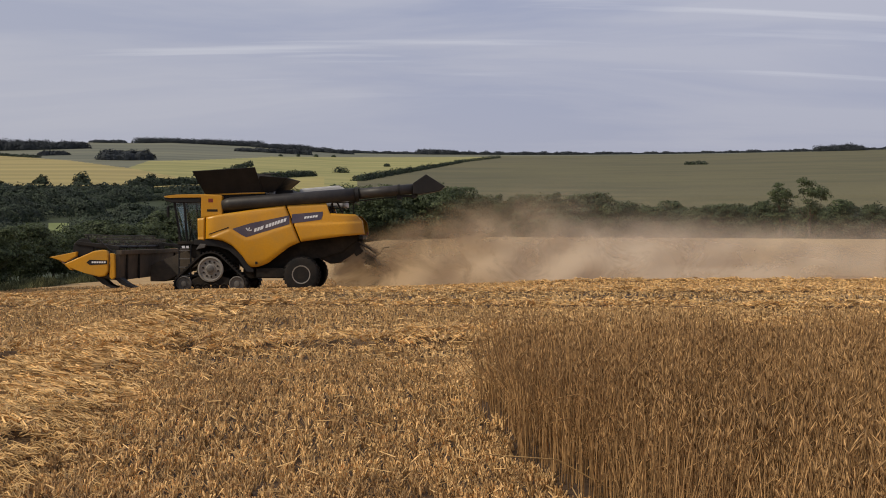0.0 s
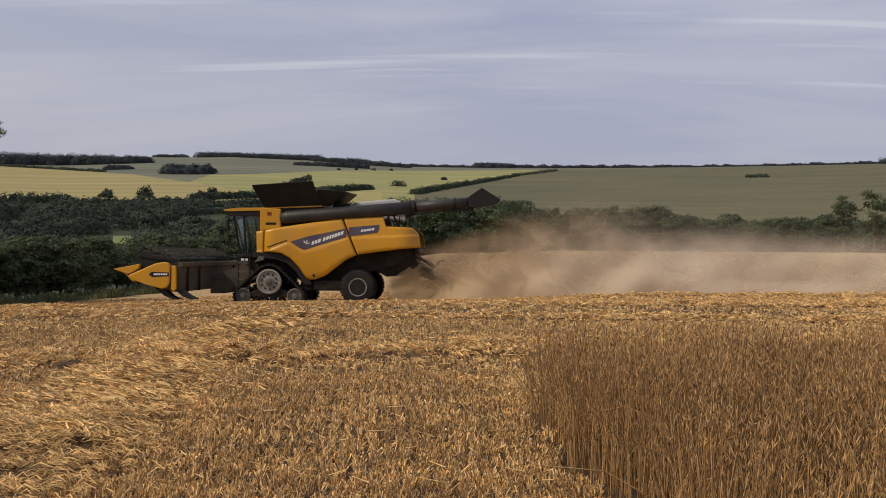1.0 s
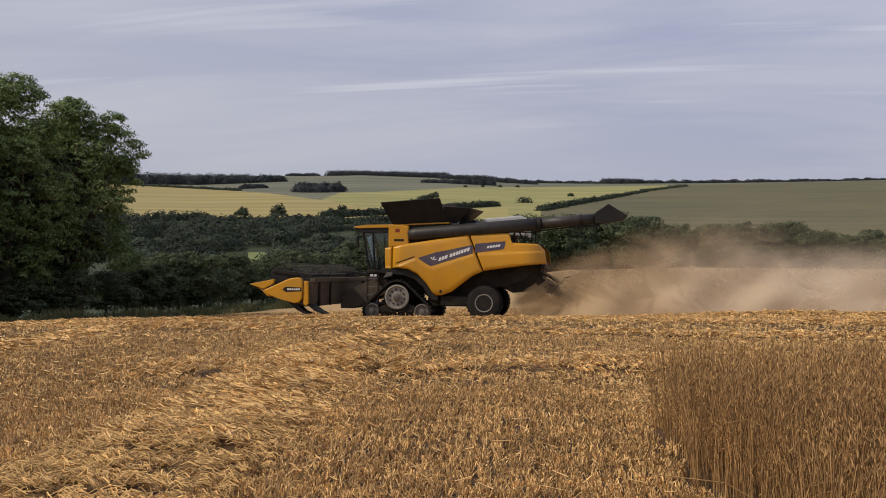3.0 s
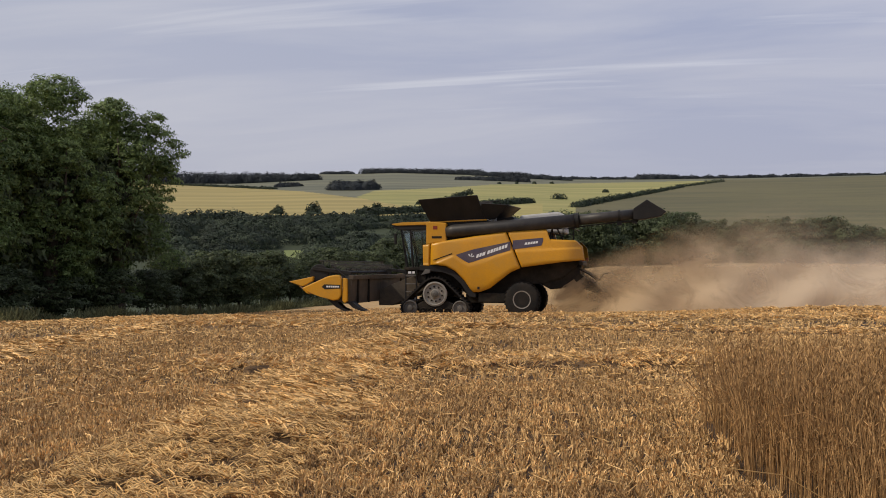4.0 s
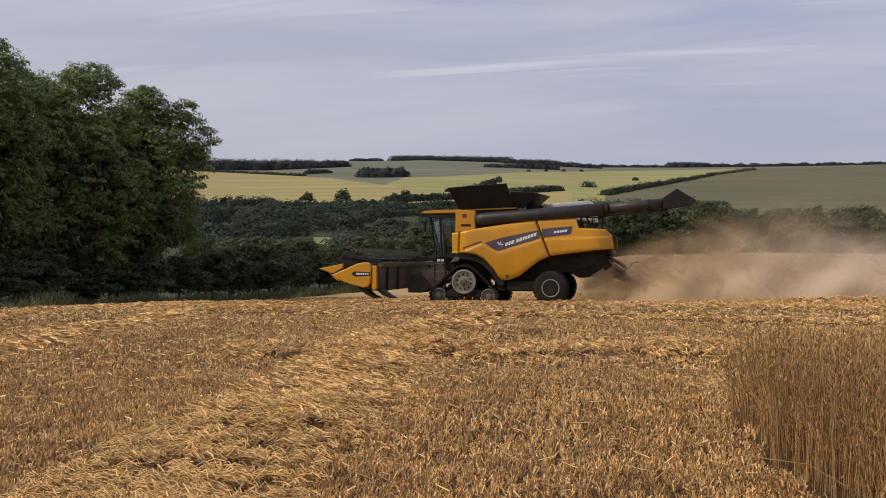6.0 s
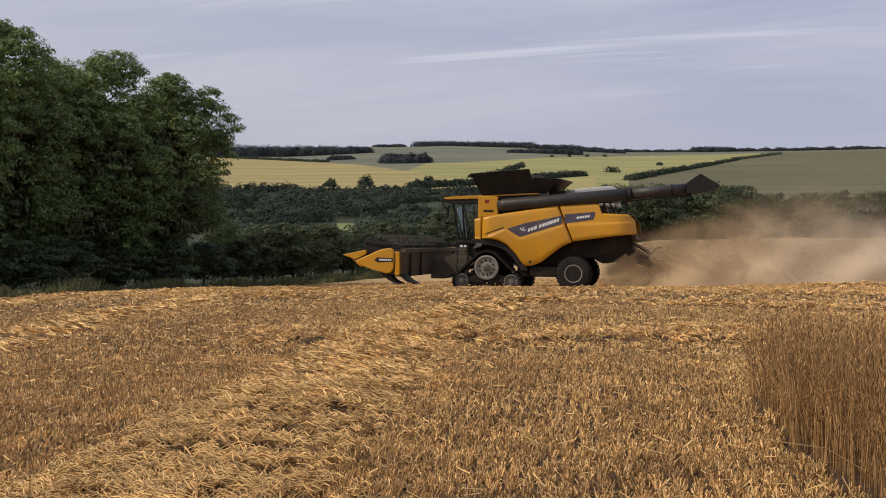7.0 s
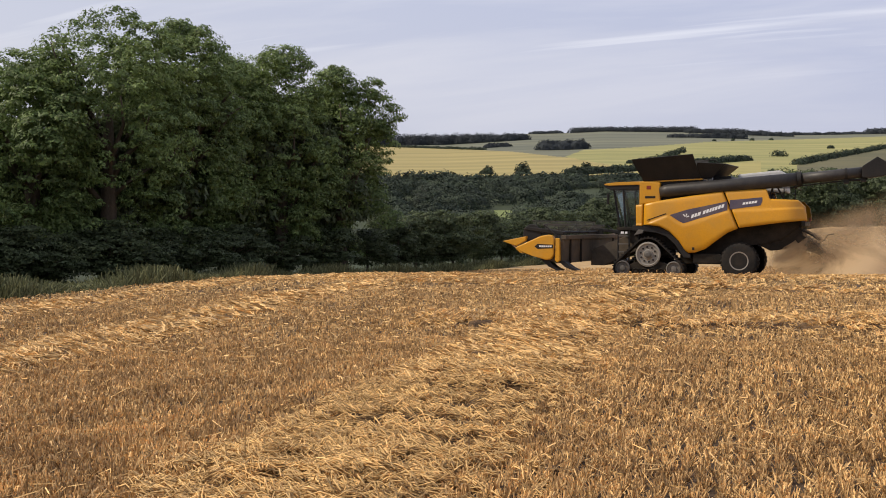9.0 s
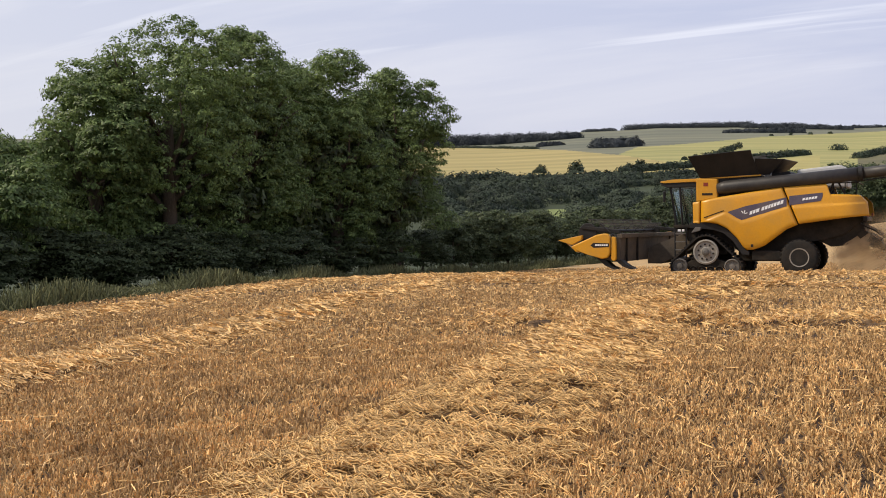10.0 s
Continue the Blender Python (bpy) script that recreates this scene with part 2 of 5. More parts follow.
def ground_height(x, y):
    x, y = np.asarray(x, float), np.asarray(y, float)
    d = np.hypot(x, y)
    az = np.degrees(np.arctan2(-x, y))
    near = field_height(x, y)
    ld = np.log(np.maximum(d, 1))
    p = np.interp(ld, np.log((100, 150, 200, 255, 320, 420, 700, 1000, 1500, 2200, 4500)), (-0.012, -0.018, -0.01, 0.10, 0.32, 0.52, 0.70, 0.82, 0.93, 1.0, 0.52))
    p = np.where(d < 205, np.interp(ld, np.log((100, 150, 205)), (-0.025, -0.03, -0.01)), p)
    sky = np.where(np.abs(az) > 90, 0.03, skyline(np.clip(az, -26, 50)))
    far = 1.65 + d * p * sky
    wood = -1.2 - 2.5 * smoothstep(field_edge(y) - x, 4, 60)
    base = np.where(x < field_edge(y) - 3, near * 0.4 + wood * 0.6, near)
    return base + (far - base) * smoothstep(d, 115, 230)


def build_ground():
    az = np.concatenate([np.arange(-180, -30, 3.0), np.arange(-30, 56, 0.11), np.arange(56, 180, 3.0)])
    d = np.concatenate([(0.02, 0.3), np.arange(0.6, 20, 0.35), np.arange(20, 80, 1.0), np.geomspace(80, 400, 40)[:-1], np.geomspace(400, 2300, 110)[:-1], np.geomspace(2300, 4600, 10)])
    na, nd = len(az), len(d)
    A, D = np.meshgrid(np.radians(az), d)
    X, Y = -np.sin(A) * D, np.cos(A) * D
    Z = ground_height(X, Y)
    verts = np.concatenate([np.stack([X, Y, Z], -1).reshape(-1, 3), [[0, 0, float(ground_height(0.0, 0.0))]]])
    i, j = np.meshgrid(np.arange(nd - 1), np.arange(na), indexing="ij")
    k = (j + 1) % na
    faces = np.stack([i * na + j, i * na + k, (i + 1) * na + k, (i + 1) * na + j], -1).reshape(-1, 4)
    mats = [STRAW_SOIL, VERGE, WOOD_FLOOR, MEADOW, FIELD_WHEAT, FIELD_BRIGHT, FIELD_STRIP, FIELD_OLIVE, FIELD_GREY, STUBBLE_FAR]
    me = np_mesh("ground", verts, faces, mats)
    c = verts[faces].mean(1)
    r = np.hypot(c[:, 0], c[:, 1])
    a = np.degrees(np.arctan2(-c[:, 0], c[:, 1]))
    e = (c[:, 2] - 1.65) / r * 1000
    idx = np.zeros(len(faces), np.int32)
    over = field_edge(c[:, 1]) - c[:, 0]
    idx[r > 32] = 9
    idx[(over > 0) & (r < 400)] = 1
    idx[((over > 5) | (c[:, 1] > 138)) & (r < 400)] = 2
    far = r >= 400
    idx[far] = 8
    wheat_top = np.interp(a, (13.6, 16.5, 20.2, 23.5, 28.6, 40), (58, 67.5, 74.5, 77, 79.5, 77))
    idx[far & (a > 13.8) & (e < wheat_top)] = 4
    idx[far & (a > 9.6) & (a <= 17.3) & (e >= np.interp(a, (9, 13.6, 17.3), (57, 58, 69.5))) & (e < np.interp(a, (9.6, 13.3, 16.2, 17.3), (82.5, 78.5, 76, 69)))] = 5
    bound = np.interp(e, (60, 78.5, 86), (4.6, -1.2, -3.6))
    idx[far & (a > bound) & (a <= 9.6) & (e < np.interp(a, (-3, 9.6), (85, 83)))] = 5
    idx[far & (a > 6.5) & (a <= 16.8) & (e < np.interp(a, (6.5, 12, 16.8), (64, 57, 49)))] = 6
    idx[far & (a <= bound) & (e < 85.5)] = 7
    idx[(r > 250) & (r < 401) & (a < 4) & (a > -60)] = 7
    idx[(r > 225) & (r < 275) & (((a > 20.2) & (a < 21.3)) | ((a > 24.2) & (a < 25)))] = 3
    me.polygons.foreach_set("material_index", idx)
    me.polygons.foreach_set("use_smooth", np.ones(len(faces), bool))
    ob = new("ground", me)
    tagged(ob, "golden stubble field and rolling farmland reaching to the hills", "ground", kind="structure")
    return ob


ground = build_ground()
rng = np.random.default_rng(7)


# ---- straw, stubble and standing wheat ----
def blades(base, tip, width, rng, mid=None):
    """Thin three-sided stalks from base to tip, tapered, with one bend."""
    n = len(base)
    axis = tip - base
    side = np.cross(axis, rng.normal(size=(n, 3)))
    side /= np.linalg.norm(side, axis=1)[:, None] + 1e-9
    up = axis / (np.linalg.norm(axis, axis=1)[:, None] + 1e-9)
    other = np.cross(up, side)
    if mid is None:
        mid = (base + tip) / 2
    rings = []
    for at, k in ((base, 1.0), (mid, 0.9), (tip, 0.65)):
        for q in range(3):
            s, c = math.sin(q * 2.0944), math.cos(q * 2.0944)
            rings.append(at + (side * c + other * s) * (width * k)[:, None])
    verts = np.stack(rings, 1).reshape(-1, 3)
    f = []
    for lev in (0, 3):
        for q in range(3):
            f.append((lev + q, lev + (q + 1) % 3, lev + 3 + (q + 1) % 3, lev + 3 + q))
    faces = (np.array(f)[None] + (np.arange(n) * 9)[:, None, None]).reshape(-1, 4)
    return verts, faces


def stubs(base, tip, width, rng):
    """Short stalks: a folded strip with a ridge, wider at the foot."""
    n = len(base)
    side = np.cross(tip - base, rng.normal(size=(n, 3)))
    side /= np.linalg.norm(side, axis=1)[:, None] + 1e-9
    w = side * width[:, None]
    ridge = np.cross(side, (0, 0, 1.0)) * width[:, None]
    verts = np.stack([base - w, base + ridge, base + w, tip - w * 0.8, tip + ridge, tip + w * 0.8], 1).reshape(-1, 3)
    f = np.array(((0, 1, 4, 3), (1, 2, 5, 4)))
    return verts, (f[None] + (np.arange(n) * 6)[:, None, None]).reshape(-1, 4)


def join(chunks):
    vs, fs, k = [], [], 0
    for v, f in chunks:
        vs.append(v)
        fs.append(f + k)
        k += len(v)
    return np.concatenate(vs), np.concatenate(fs)


def scatter(az0, az1, d0, d1, n, rng):
    a = np.radians(rng.uniform(az0, az1, n))
    d = np.sqrt(rng.uniform(d0 * d0, d1 * d1, n))
    return -np.sin(a) * d, np.cos(a) * d


WHEAT_EDGE, WHEAT_NEAR = 1.95, 2.6
ROW_SLOPE = 0.125        # the drilled rows bear a little to the west


def in_wheat(x, y, grow=0.0):
    edge = WHEAT_EDGE - 0.139 * y + 0.06 * np.sin(y * 2.1) + 0.04 * np.sin(y * 6.0)
    end = 10.6 + 0.22 * x + 0.12 * np.sin(x * 3.0)
    return (x > edge - grow) & (y < end + grow) & (y > WHEAT_NEAR - grow)


# centre lines of the windrows of straw: (points, width, height)
SWATHS = [
    ([(-2.65, 2.0), (-3.25, 5.0), (-3.9, 9.5), (-4.65, 14.0), (-5.2, 18.0), (-4.9, 22.0)], 2.35, 0.18),
    ([(-6.2, 14.6), (-3.0, 15.6), (0.3, 16.6), (6.0, 18.2), (16.0, 20.5)], 1.7, 0.24),
    ([(-12.0, 25.5), (-4.4, 24.6), (2.0, 24.2), (8.0, 24.0), (22.0, 24.5)], 1.5, 0.20),
    ([(-14.0, 33.5), (-4.0, 32.2), (6.0, 31.6), (26.0, 32.0)], 1.5, 0.17),
    ([(-9.0, 4.0), (-9.9, 8.0), (-10.8, 12.5), (-12.6, 19.0), (-13.5, 25.0)], 2.0, 0.16),
    ([(-16.0, 10.0), (-16.8, 16.0), (-18.5, 24.0), (-19.5, 32.0), (-19.5, 44.0)], 1.8, 0.15),
    ([(4.0, 39.5), (12.0, 40.5), (34.0, 42.0)], 1.5, 0.17),
]


def swath_dist(x, y):
    """Nearest distance to any windrow, in units of its half width."""
    best = np.full(np.shape(x), 9.0)
    for pts, w, h in SWATHS:
        for (x0, y0), (x1, y1) in zip(pts, pts[1:]):
            ux, uy = x1 - x0, y1 - y0
            s = np.clip(((x - x0) * ux + (y - y0) * uy) / (ux * ux + uy * uy), 0, 1)
            best = np.minimum(best, np.hypot(x - x0 - s * ux, y - y0 - s * uy) / (w / 2))
    return best


def build_stubble():
    """Cut stalks in tufts along the drilled rows, blunt and near upright."""
    chunks = []
    # stretch of distance, tufts, stalks a tuft, stalk half width, height
    for lo, hi, n, stalks, wide, tall in ((3.2, 8, 17500, 4, 0.0056, 0.085), (8, 14, 36000, 3, 0.0072, 0.088), (14, 26, 50000, 2, 0.0120, 0.092), (26, 64, 76000, 1, 0.024, 0.10), (0.5, 3.2, 1200, 4, 0.0068, 0.085), (0.5, 12.0, 9000, 2, 0.0090, 0.10)):
        x, y = scatter(56, 333, lo, hi, n, rng) if n == 9000 else scatter(-27, 56, lo, hi, n, rng)
        across = x + ROW_SLOPE * y
        across = np.round(across / 0.125) * 0.125 + rng.normal(0, 0.022, n)      # drilled rows run ahead
        x = across - ROW_SLOPE * y
        keep = (swath_dist(x, y) > 0.5) & ~in_wheat(x, y, 0.02) & (x > field_edge(y) + 0.3)
        patch = np.sin(x * 1.1 + 2 * np.sin(y * 0.35)) * np.sin(y * 0.8 + x * 0.3)
        keep &= rng.uniform(-6.5, 1, n) < patch + 0.5
        x, y = np.repeat(x[keep], stalks), np.repeat(y[keep], stalks)
        k = len(x)
        x, y = x + rng.normal(0, 0.010 if stalks > 1 else 0, k), y + rng.normal(0, 0.020, k)
        base = np.stack([x, y, field_height(x, y) - 0.01], 1)
        lean = rng.normal(0, 0.024, (k, 2)) * np.where(rng.uniform(0, 1, k) < 0.12, 2.4, 1.0)[:, None]
        tip = base + np.stack([lean[:, 0], lean[:, 1], rng.uniform(0.55, 1.1, k) * tall], 1)
        chunks.append(stubs(base, tip, np.full(k, wide) * rng.uniform(0.6, 1.35, k), rng))
    v, f = join(chunks)
    ob = new("stubble", np_mesh("stubble", v, f, STUBBLE))
    return tagged(ob, "short cut golden wheat stubble standing in drilled rows", "stubble", kind="stuff")


def build_straw():
    """Wisps of straw heaped along the windrows, each wisp combed one way, and scattered pieces between them."""
    chunks = []
    for pts, w, h in SWATHS:
        for (x0, y0), (x1, y1) in zip(pts, pts[1:]):
            ln = math.hypot(x1 - x0, y1 - y0)
            dist = math.hypot((x0 + x1) / 2, (y0 + y1) / 2)
            per, wisp, wide, long = (105, 11, 0.0050, 0.090) if dist < 9.5 else ((95, 8, 0.0070, 0.105) if dist < 19 else (46, 5, 0.0125, 0.14))
            n = int(ln * w * per)
            s, o = rng.uniform(-0.9 / ln, 1 + 0.9 / ln, n), np.clip(rng.normal(0, 0.50, n), -1.2, 1.2)
            ux, uy = (x1 - x0) / ln, (y1 - y0) / ln
            x = x0 + s * (x1 - x0) - uy * o * w / 2
            y = y0 + s * (y1 - y0) + ux * o * w / 2
            lump = 0.76 + 0.26 * np.sin(x * 2.3 + y * 1.1) * np.sin(y * 1.9 - x) + 0.30 * np.sin(x * 6.1 - y * 2.7) * np.sin(y * 5.3 + x * 1.7)
            z = field_height(x, y) + 0.02 + h * np.clip(1 - o * o, 0.05, 1) * np.clip(lump, 0.45, 1.25) * rng.uniform(0.72, 1.10, n)
            turn = rng.normal(math.atan2(uy, ux) + 1.35, 0.6, n)
            own = np.repeat(np.arange(n), wisp)
            k = len(own)
            t = turn[own] + rng.normal(0, 0.25, k)
            half = long * rng.uniform(0.35, 1.0, k)
            away = rng.normal(0, 0.045, k)
            c = np.stack([x[own] - np.sin(t) * away, y[own] + np.cos(t) * away, z[own] + rng.normal(0, 0.014, k)], 1)
            v3 = np.stack([np.cos(t) * half, np.sin(t) * half, rng.normal(0, 0.06, k) * half], 1)
            sag = np.stack([np.zeros(k), np.zeros(k), np.abs(rng.normal(0.016, 0.012, k))], 1)
            mid = c + np.stack([rng.normal(0, 0.018, k), rng.normal(0, 0.018, k), np.zeros(k)], 1) + sag
            girth = np.full(k, wide) * rng.uniform(0.6, 1.3, k)
            if dist < 9.5:
                chunks.append(blades(c - v3 - sag * 0.6, c + v3 - sag * 0.6, girth, rng, mid))
            else:                                # farther off a folded strip will do
                chunks.append(stubs(c - v3 - sag * 0.6, c + v3 * 0.9 + sag, girth, rng))
    for d0, d1, n, wide in ((3.4, 12, 2600, 0.0036), (12, 24, 13000, 0.0065), (24, 50, 30000, 0.0115)):
        x, y = scatter(-27, 56, d0, d1, n, rng)
        keep = ~in_wheat(x, y, 0.1) & (x > field_edge(y) + 0.3)
        x, y = x[keep], y[keep]
        k = len(x)
        turn, half = rng.uniform(0, math.pi, k), rng.uniform(0.03, 0.09, k) * np.where(rng.uniform(0, 1, k) < 0.02, 2.2, 1.0)
        v3 = np.stack([np.cos(turn) * half, np.sin(turn) * half, rng.normal(0, 0.25, k) * half], 1)
        c = np.stack([x, y, field_height(x, y) + rng.uniform(0.02, 0.10, k)], 1)
        chunks.append(stubs(c - v3, c + v3, np.full(k, wide), rng))
    v, f = join(chunks)
    ob = new("straw", np_mesh("straw", v, f, LOOSE_STRAW))
    return tagged(ob, "loose pale golden straw lying in windrows on the stubble", "straw", kind="stuff")


def build_windrow(pts, w, h):
    """The body of a windrow, a low lumpy bank that the loose straw covers."""
    bm = bmesh.new()
    rows = []
    total = sum(math.dist(a, b) for a, b in zip(pts, pts[1:]))
    steps = max(8, int(total / 0.35))
    cum = np.cumsum([0] + [math.dist(a, b) for a, b in zip(pts, pts[1:])])
    for i in range(steps + 1):
        s = total * i / steps
        x, y = float(np.interp(s, cum, [p[0] for p in pts])), float(np.interp(s, cum, [p[1] for p in pts]))
        x2, y2 = float(np.interp(s + 0.1, cum, [p[0] for p in pts])), float(np.interp(s + 0.1, cum, [p[1] for p in pts]))
        if i == steps:
            x2, y2 = 2 * x - px, 2 * y - py
        ln = math.hypot(x2 - x, y2 - y) or 1
        ux, uy = (x2 - x) / ln, (y2 - y) / ln
        px, py = x - ux * 0.1, y - uy * 0.1
        row = []
        for q in range(9):
            o = (q / 4 - 1) * (0.92 + 0.12 * noise.noise((x, y, q)))
            vx, vy = x - uy * o * w / 2, y + ux * o * w / 2
            lift = 0.40 * h * max(0.0, 1 - o * o) * (0.76 + 0.26 * math.sin(vx * 2.3 + vy * 1.1) * math.sin(vy * 1.9 - vx))
            row.append(bm.verts.new((vx, vy, float(field_height(vx, vy)) + lift - (0.03 if q in (0, 8) else 0))))
        rows.append(row)
    for a, b in zip(rows, rows[1:]):
        for q in range(8):
            bm.faces.new((a[q], a[q + 1], b[q + 1], b[q]))
    # the dark bed colour supplies the shaded hollows under the loose straw
    ob = part("windrow", bm, SHADED_BED, smooth=True)
    return tagged(ob, "long low windrow of loose golden straw on the stubble", "windrow", "windrows", "stuff")


def build_wheat():
    n = 31000
    x = rng.uniform(0.3, 7.6, n)
    y = rng.uniform(WHEAT_NEAR, 12.6, n)
    x = np.round(x / 0.13) * 0.13 + rng.normal(0, 0.03, n)
    keep = in_wheat(x, y) & (np.degrees(np.arctan2(x, y)) < 33)
    x, y = x[keep], y[keep]
    n = len(x)
    tall = 0.79 + 0.05 * np.sin(x * 1.7 + 0.5 * y) + rng.normal(0, 0.10, n)
    base = np.stack([x, y, field_height(x, y) - 0.02], 1)
    lean = np.stack([rng.normal(0, 0.085, n) + 0.05 * np.sin(x * 2.1 + y), rng.normal(0, 0.08, n) + 0.04 * np.sin(y * 1.7 - x), np.zeros(n)], 1)
    wild = rng.uniform(0, 1, n) < 0.05
    lean[wild] *= 3.2
    tip = base + lean + np.stack([np.zeros(n), np.zeros(n), tall], 1)
    mid = (base + tip) / 2 - lean * 0.25
    chunks = [blades(base, tip, np.full(n, 0.0033) * rng.uniform(0.6, 1.5, n), rng, mid)]
    # ears, nodding over
    nod = np.stack([rng.normal(0, 0.03, n), rng.normal(0, 0.03, n), np.zeros(n)], 1)
    ear_tip = tip + nod + np.stack([np.zeros(n), np.zeros(n), rng.uniform(0.04, 0.10, n)], 1)
    e_mid = (tip + ear_tip) / 2
    side = np.cross(ear_tip - tip, rng.normal(size=(n, 3)))
    side /= np.linalg.norm(side, axis=1)[:, None]
    other = np.cross(side, (ear_tip - tip) / np.linalg.norm(ear_tip - tip, axis=1)[:, None])
    w = 0.0042
    ring = [tip] + [e_mid + (side * math.cos(q * math.pi / 2) + other * math.sin(q * math.pi / 2)) * w for q in range(4)] + [ear_tip]
    ev = np.stack(ring, 1).reshape(-1, 3)
    ef = []
    for q in range(4):
        ef.append((0, 1 + q, 1 + (q + 1) % 4, 1 + (q + 1) % 4))
        ef.append((5, 1 + (q + 1) % 4, 1 + q, 1 + q))
    ef = np.array([(a, b, c) for a, b, c, _ in ef])
    tri = (ef[None] + (np.arange(n) * 6)[:, None, None]).reshape(-1, 3)
    # dry leaves
    k = n // 2
    pick = rng.choice(n, k, replace=False)
    frac = rng.uniform(0.3, 0.8, k)[:, None]
    l0 = base[pick] * (1 - frac) + tip[pick] * frac
    dirn = rng.normal(size=(k, 3)) * (0.09, 0.09, 0.05)
    lv, lf = blades(l0, l0 + dirn + (0, 0, -0.03), np.full(k, 0.0035), rng, l0 + dirn * 0.5 + (0, 0, 0.03))
    v, f = join(chunks + [(lv, lf)])
    tri_from_quads = np.concatenate([f[:, [0, 1, 2]], f[:, [0, 2, 3]]])
    allv = np.concatenate([v, ev])
    allf = np.concatenate([tri_from_quads, tri + len(v)])
    ob = new("standing_wheat", np_mesh("standing_wheat", allv, allf, WHEAT))
    return tagged(ob, "uncut block of ripe brown wheat standing at the stubble's edge", "wheat", kind="stuff")


def build_stray_stalks():
    """Single pale stalks that lean out of the crop over the stubble."""
    pts = ((0.95, 6.9, 0.05, 0.05, 6.4, 0.42), (0.80, 10.2, 0.15, 0.15, 9.6, 0.46), (0.9, 8.1, 0.1, 0.6, 7.6, 0.62), (0.85, 7.4, 0.1, 1.25, 7.1, 0.66),
           (0.95, 6.2, 0.1, 0.6, 5.8, 0.56), (0.9, 9.2, 0.1, 0.35, 8.8, 0.7), (1.3, 6.6, 0.2, 1.75, 6.2, 0.82), (1.9, 6.2, 0.3, 2.3, 5.9, 0.9))
    chunks = []
    for x0, y0, z0, x1, y1, z1 in pts:
        x0, x1 = x0 + 1 - 0.097 * y0, x1 + 1 - 0.097 * y0
        g = float(field_height(x0, y0))
        p0, p1 = np.array([[x0, y0, z0 + g]]), np.array([[x1, y1, z1 + g]])
        chunks.append(blades(p0, p1, np.array([0.0048]), rng, (p0 + p1) / 2 + (0, 0, 0.10)))
    for x0, y0, up in ((-3.55, 4.6, 0.30), (-3.75, 5.6, 0.26), (-4.9, 5.9, 0.2), (-2.9, 4.7, 0.24), (-5.9, 5.0, 0.22), (-2.75, 5.0, 0.22)):
        g = float(field_height(x0, y0))
        p0 = np.array([[x0, y0, g + 0.1]])
        p1 = p0 + rng.normal(0, 0.12, (1, 3)) * (1, 1, 0) + (0, 0, up)
        chunks.append(blades(p0, p1, np.array([0.0045]), rng))
    v, f = join(chunks)
    return tagged(new("stray_stalks", np_mesh("stray_stalks", v, f, LOOSE_STRAW)), "single pale stalks leaning out over the stubble", "stalks", kind="stuff")


def build_clod(x, y, r):
    bm = bmesh.new()
    bmesh.ops.create_icosphere(bm, subdivisions=3, radius=r)
    for v in bm.verts:
        v.co *= 1 + 0.35 * noise.noise(v.co * (1.6 / r))
        v.co.z *= 0.7
    ob = part("soil_clod", bm, STRAW_SOIL, smooth=True)
    ob.location = (x, y, float(field_height(x, y)) + 0.3 * r)
    return tagged(ob, "dark brown clod of earth lying in the stubble", "clod")


build_clod(-1.94, 5.82, 0.06)
build_stray_stalks()
build_stubble()
build_straw()
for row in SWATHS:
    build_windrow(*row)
build_wheat()


# ---- trees ----
def tube_ring(bm, centre, axis, radius, sides):
    axis = axis.normalized()
    a = axis.orthogonal().normalized()
    b = axis.cross(a)
    return [bm.verts.new(centre + (a * math.cos(2 * math.pi * i / sides) + b * math.sin(2 * math.pi * i / sides)) * radius) for i in range(sides)]


def branch(bm, pts, radii, sides=7):
    rings = []
    for i, p in enumerate(pts):
        axis = pts[min(i + 1, len(pts) - 1)] - pts[max(i - 1, 0)]
        rings.append(tube_ring(bm, p, axis, radii[i], sides))
    for r0, r1 in zip(rings, rings[1:]):
        best = min(range(sides), key=lambda k: (r0[0].co - r1[k].co).length)
        for i in range(sides):
            j = (i + 1) % sides
            bm.faces.new((r0[i], r0[j], r1[(j + best) % sides], r1[(i + best) % sides]))
    bm.faces.new(rings[-1])


